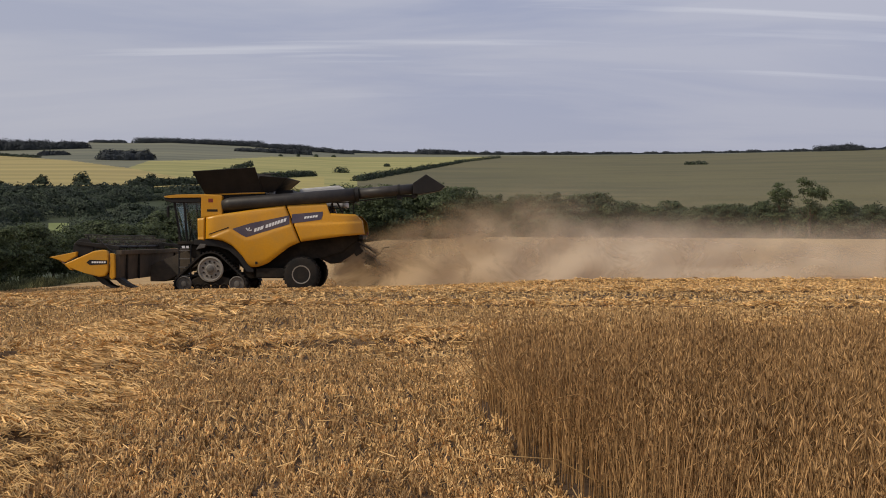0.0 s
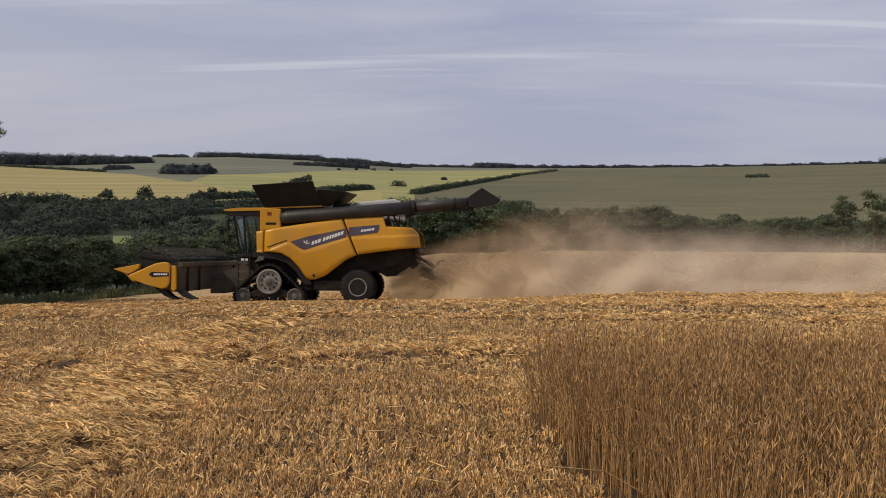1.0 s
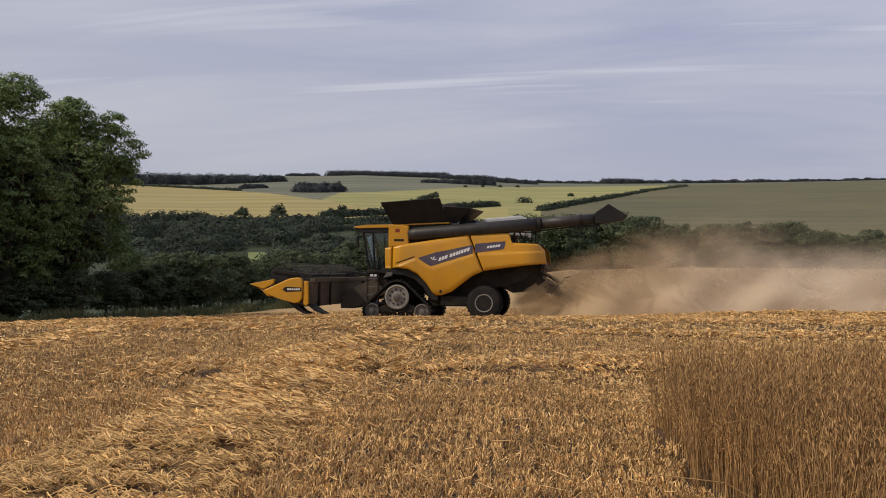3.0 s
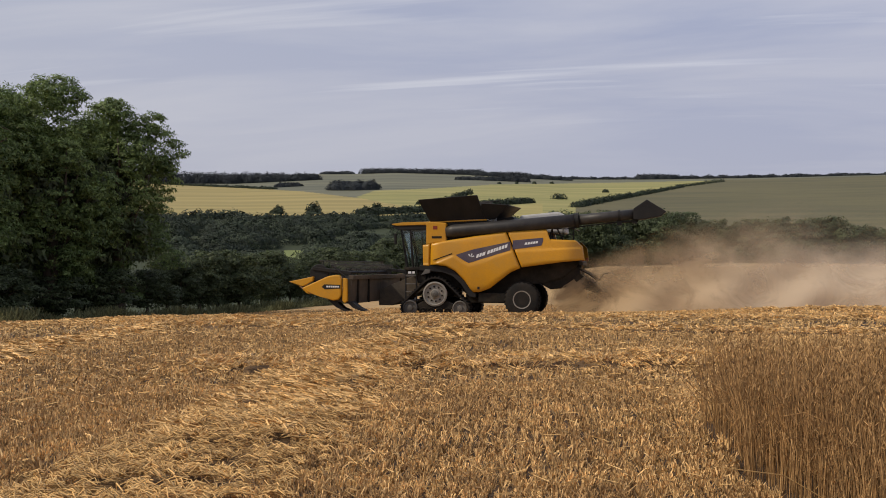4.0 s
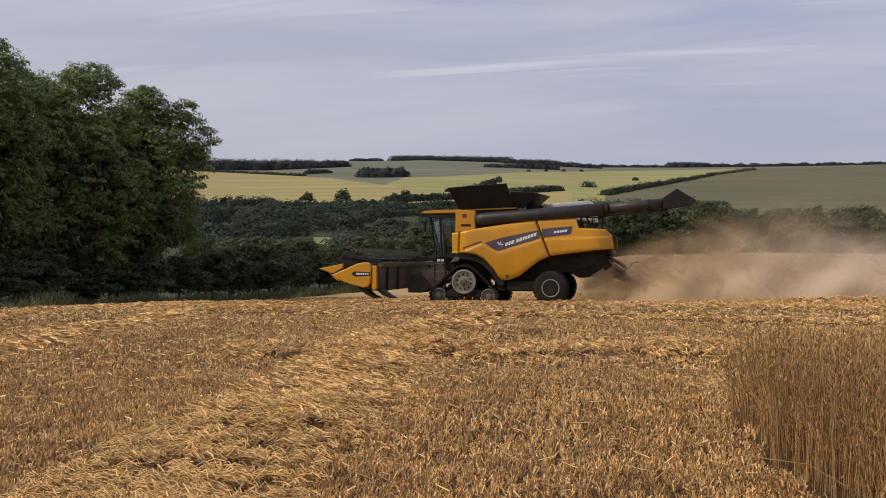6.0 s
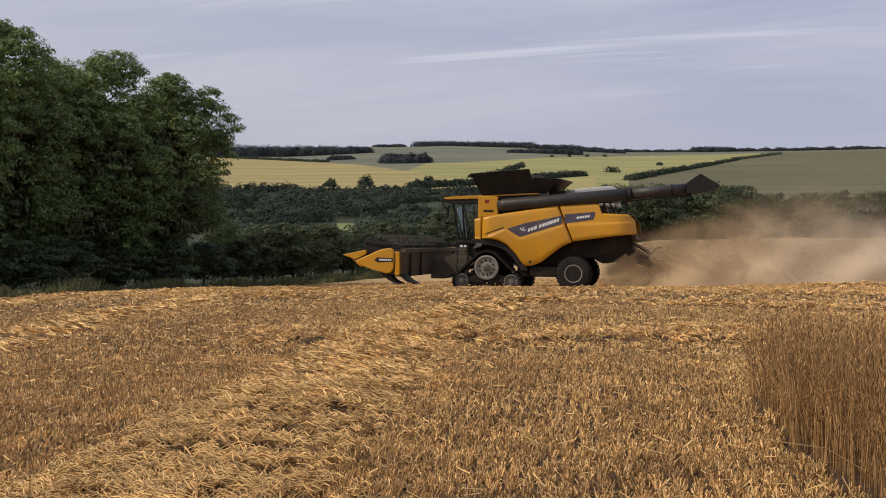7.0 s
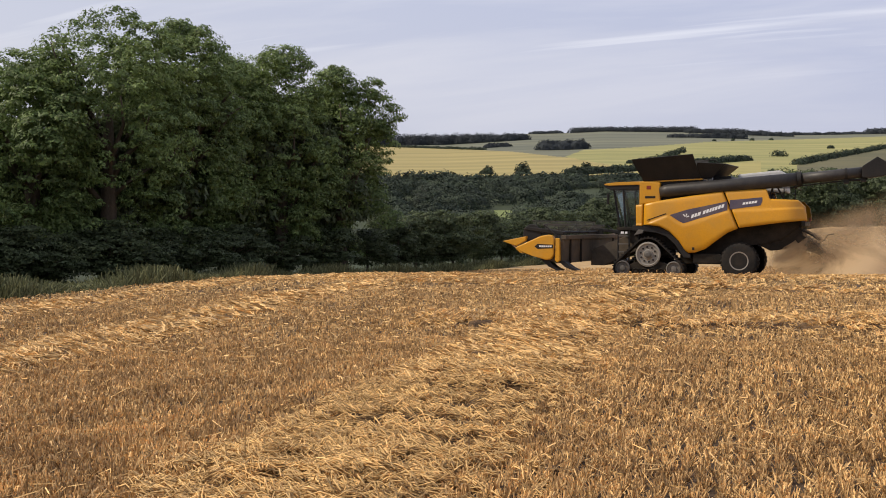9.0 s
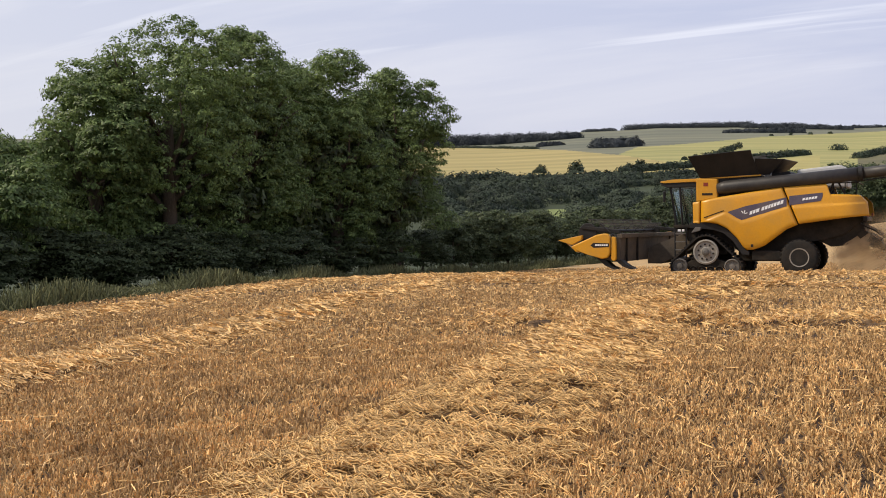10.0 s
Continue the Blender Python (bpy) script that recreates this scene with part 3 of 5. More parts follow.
def crown_mesh(name, height, spread, base, lobes, leaves, leaf, mat, seed, ragged=0.28, extra=()):
    """A crown of leaf sprays: lobes carry flat-bottomed tufts, and the tufts carry the leaves."""
    r = np.random.default_rng(seed)
    th = r.uniform(0, 2 * np.pi, lobes)
    up = r.uniform(-0.95, 1.0, lobes)
    flat = np.sqrt(1 - up ** 2)
    size = r.uniform(0.16, 0.36, lobes) * spread
    bulge = 1 + ragged * 0.7 * np.sin(2 * th + seed) * flat + r.uniform(-0.22, 0.16, lobes)
    hz = (height - base) / 2
    waist = np.where(up < 0, 1 + 0.18 * up, 1.0)
    out = waist * flat * (spread * bulge - size * 0.8)
    cen = np.stack([np.cos(th) * out, np.sin(th) * out, base + hz + up * (hz - size * 0.75)], 1)
    if extra:
        cen = np.concatenate([cen, [e[:3] for e in extra]])
        size = np.concatenate([size, [e[3] for e in extra]])
    per = 40
    tufts = leaves // per
    pick = r.choice(len(size), tufts, p=size ** 1.8 / (size ** 1.8).sum())
    n3 = r.normal(size=(tufts, 3)) + (0, 0, 0.35)
    n3 /= np.linalg.norm(n3, axis=1)[:, None]
    reach = r.uniform(0.6, 1.0, tufts) ** 0.4
    stray = r.uniform(0, 1, tufts) < 0.09
    reach[stray] *= 1 + r.uniform(0.05, ragged * 1.3, stray.sum())
    tc = cen[pick] + n3 * (size[pick] * reach)[:, None] * (1.0, 1.0, 0.82)
    fill = r.uniform(0, 1, tufts) < 0.24                 # tufts inside the crown, between the lobes
    m = int(fill.sum())
    tc[fill] = n3[fill] * (0.84 * r.uniform(0.3, 1, m) ** 0.4)[:, None] * (spread, spread, hz) + (0, 0, base + hz)
    wide = leaf * r.uniform(2.4, 4.8, tufts)
    k = tufts * per
    own = np.repeat(np.arange(tufts), per)
    off = r.normal(size=(k, 3))
    off /= np.linalg.norm(off, axis=1)[:, None] + 1e-9
    off *= r.uniform(0.35, 1.0, (k, 1)) ** 0.5
    off[:, 2] = np.abs(off[:, 2]) * 0.75 - 0.2
    c = tc[own] + off * wide[own][:, None]
    c[:, 2] = np.where(c[:, 2] > height, height - r.uniform(0, 0.3, k), c[:, 2])
    c[:, 2] = np.maximum(c[:, 2], base * 0.3 + r.uniform(0, 0.5, k))
    face = n3[own] * 0.5 + off * 0.9 + r.normal(0, 0.30, (k, 3)) + (0, 0, 0.35)
    face /= np.linalg.norm(face, axis=1)[:, None]
    t1 = np.cross(face, r.normal(size=(k, 3)))
    t1 /= np.linalg.norm(t1, axis=1)[:, None]
    t2 = np.cross(face, t1)
    s = (leaf * r.uniform(0.5, 1.2, k))[:, None]
    v = np.stack([c - t1 * s, c + t2 * s * r.uniform(0.5, 1.0, (k, 1)), c + t1 * s * r.uniform(0.5, 1.0, (k, 1))], 1).reshape(-1, 3)
    return np_mesh(name, v, np.arange(3 * k).reshape(-1, 3), mat)


def trunk_mesh(bm, height, base, spread, thick, seed, limbs=9):
    r = random.Random(seed)
    pts = [Vector((0.06 * thick * math.sin(i), 0.06 * thick * math.cos(2 * i), -0.3 + i * height * 0.16)) for i in range(5)]
    radii = [thick * k for k in (1.35, 0.95, 0.8, 0.62, 0.35)]
    branch(bm, pts, radii, 10)
    for k in range(limbs):
        a = 2 * math.pi * k / limbs + r.uniform(-0.3, 0.3)
        z0 = r.uniform(0.18, 0.55) * height
        reach = spread * r.uniform(0.5, 0.85)
        p0 = Vector((0, 0, z0))
        p1 = p0 + Vector((math.cos(a) * reach * 0.4, math.sin(a) * reach * 0.4, height * 0.10))
        p2 = p0 + Vector((math.cos(a + 0.2) * reach * 0.75, math.sin(a + 0.2) * reach * 0.75, height * r.uniform(0.12, 0.26)))
        p3 = p0 + Vector((math.cos(a + 0.1) * reach, math.sin(a + 0.1) * reach, height * r.uniform(0.16, 0.36)))
        branch(bm, [p0, p1, p2, p3], [thick * 0.42, thick * 0.3, thick * 0.18, thick * 0.06], 6)


def make_tree(name, label, height, spread, base, lobes, leaves, leaf, mat, seed, thick, group, ragged=0.28, extra=()):
    tree = new(name)
    bm = bmesh.new()
    trunk_mesh(bm, height, base, spread, thick, seed)
    part("trunk", bm, BARK, tree, smooth=True)
    crown = new("crown", crown_mesh("crown", height, spread, base, lobes, leaves, leaf, mat, seed, ragged, extra))
    crown.parent = tree
    return tagged(tree, label, "tree", group)


def stand(tree, x, y, turn=0.0, k=1.0, kz=None):
    sink = 0.7 if math.hypot(x, y) > 140 else 0.0
    tree.matrix_basis = pose(x, y, float(ground_height(x, y)) - sink, 0, 0, turn) @ Matrix.Diagonal((k, k, kz or k, 1))
    return tree


def stand_copy(tree, x, y, turn, k, kz=None):
    c = copy_thing(tree, Matrix())
    return stand(c, x, y, turn, k, kz)


# oaks at the field's edge: azimuth, distance, height, spread
OAK_LABEL = "large leafy dark green oak tree at the field's edge"
oaks = []
for i, (az, d, top, s, lobes) in enumerate(((30.2, 60, 0.158, 2.8, 64), (33.6, 56, 0.179, 3.2, 64), (31.9, 62, 0.150, 3.0, 56), (35.7, 62, 0.168, 3.4, 64), (36.6, 55, 0.168, 3.0, 56), (38.9, 51, 0.198, 3.4, 70), (43.0, 47, 0.205, 4.4, 84), (46.9, 46, 0.168, 3.0, 56), (53.2, 42, 0.098, 3.4, 56))):
    a = radians(az)
    x, y = -math.sin(a) * d, math.cos(a) * d
    g = float(ground_height(x, y))
    h = 1.65 + top * d - g
    # the end tree of the row holds out boughs over the hedge
    boughs = [(math.cos(a) * o, math.sin(a) * o, 1.65 + e * d - g, w) for o, e, w in ((1.9, 0.135, 0.8), (2.4, 0.121, 0.8), (2.9, 0.112, 0.7), (3.4, 0.110, 0.5), (2.6, 0.098, 0.6), (1.6, 0.060, 1.0), (2.2, 0.050, 0.7), (2.0, 0.025, 1.0), (2.6, 0.005, 1.0))] if i == 0 else ()
    t = make_tree("oak_tree", OAK_LABEL, h, s, 0.4, lobes, 58000, 0.115, LEAF_OAK, 100 + i, 0.42, "oaks along the field edge", 0.28, boughs)
    oaks.append(stand(t, x, y, 0 if i == 0 else 40 * i))

# hedgerow trees and bushes, farther along the edge
hedge = [make_tree("hedgerow_tree", "dense dark green hedgerow tree beside the stubble", 7.0, 3.2, 0.3, 40, 13000, 0.19, LEAF_HEDGE, 200 + i, 0.16, "hedgerow trees") for i in range(4)]
used = set()
hr = random.Random(5)


def plant(az, top_e, d, wide=1.0):
    """A hedgerow tree whose top reaches the given rise per metre over the eye."""
    a = radians(az)
    x, y = -math.sin(a) * d, math.cos(a) * d
    h = 1.65 + top_e * d - float(ground_height(x, y))
    i = hr.randrange(4)
    k = h / 7.0
    if i in used:
        return stand_copy(hedge[i], x, y, hr.uniform(0, 360), k * wide, k)
    used.add(i)
    return stand(hedge[i], x, y, hr.uniform(0, 360), k * wide, k)


for n in range(24):                       # front rank of bushes
    az = 27.5 - n * 0.82 + hr.uniform(-0.3, 0.3)
    d = np.interp(az, (8, 12, 19, 24, 29), (150, 122, 84, 70, 62)) + hr.uniform(-2, 4)
    plant(az, float(np.interp(az, (8, 12, 16, 20, 28), (0.050, 0.042, 0.020, 0.010, 0.012))) + hr.uniform(-0.006, 0.006), d, 1.15)
for n in range(16):                       # taller trees behind
    az = 13.2 - n * 0.68 + hr.uniform(-0.2, 0.2)
    plant(az, float(np.interp(az, (2, 5.5, 7, 9, 13), (0.050, 0.063, 0.057, 0.047, 0.038))) + hr.uniform(-0.005, 0.004), 158 + hr.uniform(-8, 14), 0.95)
for n in range(34):                       # trees beyond the field, over the dust
    az = 2.6 - n * 0.86 + hr.uniform(-0.4, 0.4)
    plant(az, float(np.interp(az, (-26, -22, -16, -12, -8, -5, 0, 2.6), (0.038, 0.039, 0.0425, 0.0455, 0.049, 0.053, 0.058, 0.061))) + hr.uniform(-0.006, 0.005), 175 + hr.uniform(-8, 16), 1.0)

for az, top, wide, seed in ((-18.9, 0.062, 1.7, 301), (-20.4, 0.067, 2.2, 302)):   # two thin-crowned trees out in the dust
    a, d = radians(az), 150
    x, y = -math.sin(a) * d, math.cos(a) * d
    h = 1.65 + top * d - float(ground_height(x, y))
    stand(make_tree("field_tree", "thin-crowned dark tree standing alone in drifting dust", h, wide, 2.6, 15, 4200, 0.2, LEAF_HEDGE, seed, 0.24, "lone field trees", 0.6), x, y)

for n in range(12):                       # bushes under the oaks
    az = 29.0 + n * 2.4 + hr.uniform(-0.5, 0.5)
    d = np.interp(az, (27, 36, 46, 57), (59, 46, 38, 33))
    plant(az, hr.uniform(-0.014, 0.012), d + hr.uniform(3.5, 7), 1.5)
for az, d in ((32.2, 57), (36.5, 53), (40.8, 49), (45.6, 47), (49.5, 46)):   # lower growth between the oaks
    plant(az, float(np.interp(az, (28, 36, 41, 46, 50), (0.085, 0.135, 0.155, 0.125, 0.075))), d + 3, 0.8)


def clump(r, c, size, tall, leaves, leaf):
    n3 = r.normal(size=(leaves, 3))
    n3 /= np.linalg.norm(n3, axis=1)[:, None]
    n3[:, 2] = np.abs(n3[:, 2]) * 1.0
    lump = 1 + 0.22 * np.sin(n3[:, 0] * 5 + c[0]) * np.sin(n3[:, 1] * 5 + c[1])
    p = np.asarray(c) + n3 * np.array((size, size, tall)) * (r.uniform(0.80, 1.04, leaves) * lump)[:, None]
    face = n3 + r.normal(0, 0.35, (leaves, 3))
    face /= np.linalg.norm(face, axis=1)[:, None]
    t1 = np.cross(face, r.normal(size=(leaves, 3)))
    t1 /= np.linalg.norm(t1, axis=1)[:, None]
    t2 = np.cross(face, t1)
    s = (leaf * r.uniform(0.6, 1.3, leaves))[:, None]
    v = np.stack([p - t1 * s, p + t2 * s * 0.9, p + t1 * s], 1).reshape(-1, 3)
    return v, np.arange(3 * leaves).reshape(-1, 3)


def woods(name, label, spots, leaves, leaf, mat, seed):
    """One far wood: spots are (azimuth, distance, top rise, width)."""
    r = np.random.default_rng(seed)
    chunks = []
    for az, d, top, wide in spots:
        a = math.radians(az)
        x, y = -math.sin(a) * d, math.cos(a) * d
        z = float(ground_height(x, y))
        tall = max(1.5, 1.65 + top * d - z)
        chunks.append(clump(r, (x, y, z - 0.05 * tall), wide, tall * 0.93, leaves, leaf))
    v, f = join(chunks)
    return tagged(new(name, np_mesh(name, v, f, mat)), label, "woodland", kind="stuff")


wr = random.Random(11)
spots = []
for n in range(230):                      # wooded valley floor
    az = wr.uniform(2, 42)
    d = wr.uniform(205, 400)
    if 19.5 < az < 22 and d < 262 and wr.random() < 0.9:
        continue
    top = np.interp(d, (205, 260, 330, 400), (0.016, 0.026, 0.044, 0.050)) + wr.uniform(-0.008, 0.004)
    spots.append((az, d, float(top), wr.uniform(4.5, 8)))
for n in range(100):
    az = wr.uniform(3, 40)
    spots.append((az, wr.uniform(330, 402), wr.uniform(0.044, 0.052), wr.uniform(5, 8)))
for n in range(46):
    az = wr.uniform(-27, 3)
    spots.append((az, wr.uniform(210, 340), wr.uniform(0.024, 0.040), wr.uniform(5, 9)))
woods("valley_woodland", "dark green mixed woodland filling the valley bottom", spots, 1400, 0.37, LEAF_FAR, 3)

spots = []


def strip(az0, az1, d, top0, top1, wide, step, jitter=0.0015):
    n = max(2, int(abs(az1 - az0) / step))
    for i in range(n + 1):
        u = i / n
        spots.append((az0 + (az1 - az0) * u, d * (1 + wr.uniform(-0.004, 0.004)), top0 + (top1 - top0) * u + wr.uniform(-jitter, jitter), wide * wr.uniform(0.8, 1.2)))


strip(34, 19.6, 1560, 0.0905, 0.0930, 15, 0.2, 0.0007)     # skyline woods, their leaf colour greyed blue for distance haze
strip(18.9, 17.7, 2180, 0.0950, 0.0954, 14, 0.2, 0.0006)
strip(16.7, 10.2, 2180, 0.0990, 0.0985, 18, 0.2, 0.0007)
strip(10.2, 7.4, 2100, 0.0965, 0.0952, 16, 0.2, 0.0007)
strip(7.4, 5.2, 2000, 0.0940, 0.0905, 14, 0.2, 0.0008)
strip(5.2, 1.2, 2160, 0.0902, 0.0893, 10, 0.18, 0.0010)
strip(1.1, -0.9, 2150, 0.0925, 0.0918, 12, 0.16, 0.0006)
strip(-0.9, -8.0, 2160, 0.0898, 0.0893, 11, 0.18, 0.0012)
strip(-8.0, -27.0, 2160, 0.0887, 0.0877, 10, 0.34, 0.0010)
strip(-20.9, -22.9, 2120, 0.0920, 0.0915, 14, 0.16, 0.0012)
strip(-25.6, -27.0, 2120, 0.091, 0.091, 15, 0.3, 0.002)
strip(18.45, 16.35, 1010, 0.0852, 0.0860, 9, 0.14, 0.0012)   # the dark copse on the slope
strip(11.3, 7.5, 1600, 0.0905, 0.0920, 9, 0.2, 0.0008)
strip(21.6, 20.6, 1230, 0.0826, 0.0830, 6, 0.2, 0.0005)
woods("skyline_woods", "dark distant woods and copses along the hills", spots, 900, 1.25, LEAF_HAZE, 4)

spots = []
P_D = np.log((205, 255, 320, 420, 700, 1000, 1500, 2200))
P_E = (-0.01, 0.10, 0.32, 0.52, 0.70, 0.82, 0.93, 1.0)


def row(az0, az1, e0, e1, tall, wide, step, jitter=0.25):
    """A hedge or bush that lies along the slope, from one azimuth and rise of its foot to another."""
    n = max(1, int(abs(az1 - az0) / step))
    for i in range(n + 1):
        u = i / n
        az, e = az0 + (az1 - az0) * u, e0 + (e1 - e0) * u
        d = float(np.exp(np.interp(e / float(skyline(az)), P_E, P_D)))
        h = tall * (1 + wr.uniform(-jitter, jitter))
        spots.append((az, d, e + h / d, wide * wr.uniform(0.8, 1.25)))


row(12.6, 10.7, 0.0600, 0.0735, 4.5, 4.0, 0.16)            # hedges between the far fields
row(12.5, 7.2, 0.0585, 0.0645, 4.0, 3.5, 0.16)
row(17.0, 12.4, 0.0510, 0.0565, 3.2, 2.8, 0.18)
row(4.6, -1.2, 0.0600, 0.0785, 4.6, 4.2, 0.14)
row(-1.0, -3.4, 0.0785, 0.0835, 5.0, 5.0, 0.2)
row(5.75, 5.45, 0.0680, 0.0680, 5.5, 5.0, 0.2)
row(3.0, 2.95, 0.0745, 0.0745, 3.5, 3.0, 0.2)
row(-14.0, -14.9, 0.0755, 0.0755, 5.0, 5.0, 0.25)
row(16.05, 15.95, 0.0530, 0.0530, 4.6, 2.2, 0.2)
row(16.7, 16.6, 0.0530, 0.0530, 3.6, 2.0, 0.2)
row(19.7, 19.5, 0.0520, 0.0520, 4.8, 2.6, 0.2)
row(21.8, 21.6, 0.0520, 0.0520, 3.6, 2.6, 0.2)
row(13.6, 11.9, 0.0625, 0.0655, 2.4, 2.0, 0.55, 0.4)
row(9.0, 6.0, 0.0835, 0.0835, 4.0, 3.0, 0.9, 0.5)
row(30.0, 21.9, 0.0796, 0.0762, 3.2, 4.5, 0.2)
strip(34, 12, 404, 0.0535, 0.0530, 5, 0.36, 0.003)
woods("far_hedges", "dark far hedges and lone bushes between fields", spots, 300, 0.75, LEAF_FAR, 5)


def build_verge():
    """Rough grass, docks and weeds along the foot of the trees."""
    n = 36000
    y = rng.uniform(4, 130, n)
    x = field_edge(y) - np.abs(rng.normal(0, 1.6, n)) + 0.4
    base = np.stack([x, y, ground_height(x, y) - 0.03], 1)
    tall = rng.uniform(0.10, 0.62, n) * (0.75 + 0.4 * np.sin(y * 0.9 + 0.7 * x))
    tip = base + np.stack([rng.normal(0, 0.16, n), rng.normal(0, 0.16, n), tall], 1)
    v, f = stubs(base, tip, rng.uniform(0.008, 0.022, n), rng)
    return tagged(new("verge_weeds", np_mesh("verge_weeds", v, f, WEED)), "rough grass and weeds along the field margin", "weeds", kind="stuff")


build_verge()


# ---- combine harvester ----
YELLOW = material("yellow_paint", (0.58, 0.275, 0.006), 0.38, dark=(0.50, 0.23, 0.006), scale=0.7, fine=14, grime=(0.36, 0.21, 0.05), grime_scale=1.1, grime_amount=0.45, spec=0.5)
BLACK = material("black_plastic", (0.020, 0.019, 0.020), 0.55, dark=(0.011, 0.011, 0.012), scale=2, fine=30, grime=(0.038, 0.031, 0.026), grime_scale=1.2, grime_amount=0.35, spec=0.2)
CHASSIS = material("dusty_chassis", (0.020, 0.018, 0.016), 0.85, dark=(0.010, 0.009, 0.008), scale=2.5, fine=40, bump=0.2, grime=(0.075, 0.056, 0.038), grime_scale=1.5, grime_amount=0.4, spec=0.15)
BROWN_BACK = material("dusty_steel_sheet", (0.085, 0.068, 0.052), 0.8, dark=(0.04, 0.033, 0.026), scale=1.5, fine=30, grime=(0.15, 0.11, 0.07), grime_scale=1.0, grime_amount=0.6)
RUBBER = material("black_rubber", (0.018, 0.017, 0.017), 0.9, dark=(0.011, 0.011, 0.011), scale=3, fine=40, bump=0.2, grime=(0.06, 0.047, 0.035), grime_scale=2, grime_amount=0.4, spec=0.2)
RIM = material("dusty_white_rim", (0.28, 0.27, 0.25), 0.6, dark=(0.20, 0.185, 0.165), scale=3, fine=40, grime=(0.20, 0.16, 0.12), grime_scale=3, grime_amount=0.7)
RIM_DARK = material("dusty_grey_steel", (0.20, 0.185, 0.165), 0.7, dark=(0.10, 0.09, 0.08), scale=3, fine=40, grime=(0.07, 0.06, 0.05), grime_scale=3, grime_amount=0.7)
HUB = material("hub_steel", (0.14, 0.13, 0.12), 0.6, 0.4, scale=4, fine=40)
TUBE = material("grey_auger_paint", (0.030, 0.028, 0.029), 0.5, dark=(0.018, 0.017, 0.018), scale=1.2, fine=20, grime=(0.075, 0.064, 0.053), grime_scale=1.3, grime_amount=0.5)
PALE = material("pale_grey_hood", (0.50, 0.50, 0.50), 0.5, dark=(0.38, 0.37, 0.36), scale=2, fine=20)
STRIPE = material("dark_violet_stripe", (0.075, 0.062, 0.095), 0.4, dark=(0.055, 0.045, 0.07), scale=2, fine=20, grime=(0.16, 0.12, 0.09), grime_scale=1.5, grime_amount=0.5)
WHITE = material("white_lettering", (0.72, 0.72, 0.74), 0.5, dark=(0.6, 0.6, 0.62), scale=5, fine=30)
RED = material("red_sticker", (0.24, 0.035, 0.018), 0.5, scale=5, fine=30)
SEATCLOTH = material("dark_seat_cloth", (0.03, 0.03, 0.035), 0.9, scale=8, fine=60)
ORANGE = material("amber_lens", (0.7, 0.22, 0.02), 0.25, scale=5, fine=30)
LAMPGLASS = material("clear_lamp_lens", (0.6, 0.6, 0.6), 0.15, 0.3, scale=5, fine=30)
GLASS = bpy.data.materials.new("cab_glass")
GLASS.use_nodes = True
gb = GLASS.node_tree.nodes["Principled BSDF"]
gb.inputs["Base Color"].default_value = (0.62, 0.70, 0.70, 1)
gb.inputs["Roughness"].default_value, gb.inputs["IOR"].default_value = 0.03, 1.45
gb.inputs["Transmission Weight"].default_value = 1.0


def prism(bm, pts, y0, y1, bevel=0.0, segs=2):
    """A plate or block: an outline in x and z, carried from y0 to y1."""
    a = [bm.verts.new((x, y0, z)) for x, z in pts]
    b = [bm.verts.new((x, y1, z)) for x, z in pts]
    fs = [bm.faces.new(a), bm.faces.new(b[::-1])]
    n = len(pts)
    for i in range(n):
        fs.append(bm.faces.new((a[i], b[i], b[(i + 1) % n], a[(i + 1) % n])))
    if bevel:
        es = list({e for f in fs for e in f.edges})
        bmesh.ops.bevel(bm, geom=es, offset=bevel, segments=segs, affect="EDGES", profile=0.6)
    return bm


def box(bm, x0, x1, y0, y1, z0, z1, bevel=0.0):
    return prism(bm, [(x0, z0), (x1, z0), (x1, z1), (x0, z1)], y0, y1, bevel)


def pipe(bm, pts, radius, sides=8):
    pts = [Vector(p) for p in pts]
    rads = radius if isinstance(radius, (list, tuple)) else [radius] * len(pts)
    k = len(bm.verts)
    branch(bm, pts, rads, sides)
    bm.verts.ensure_lookup_table()
    bm.faces.new([bm.verts[k + i] for i in range(sides)][::-1])
    return bm


def lathe(bm, profile, centre, sides=40):
    """Turned about the y axis: profile of (radius, y)."""
    cx, cy, cz = centre
    rings = []
    for r, y in profile:
        rings.append([bm.verts.new((cx + r * math.cos(2 * math.pi * i / sides), cy + y, cz + r * math.sin(2 * math.pi * i / sides))) for i in range(sides)])
    for a, b in zip(rings, rings[1:]):
        for i in range(sides):
            bm.faces.new((a[i], a[(i + 1) % sides], b[(i + 1) % sides], b[i]))
    for r, flip in ((rings[0], False), (rings[-1], True)):
        bm.faces.new(r if not flip else r[::-1])
    return bm


def add(name, mat, parent, make, label="", smooth=False):
    bm = bmesh.new()
    make(bm)
    return part(name, bm, mat, parent, label, smooth)


def interp(v, xs, ys):
    return float(np.interp(v, xs, ys))


def crease(u):
    return interp(u, (-2.7, 0.05, 0.4, 2.32, 2.62, 3.05, 3.95), (3.10, 2.97, 2.97, 2.36, 2.46, 2.74, 2.36))


def skin(u, z, side=1):
    """How far out the flank stands."""
    out = 1.66 + 0.15 * (1 - ((z - 2.35) / 1.6) ** 2)
    out += 0.05 * float(smoothstep(crease(u) - z, -0.02, 0.06))
    out -= 0.16 * float(smoothstep(u, 3.7, 4.4)) + 0.40 * float(smoothstep(-u, 1.6, 2.9)) ** 2
    return out * side


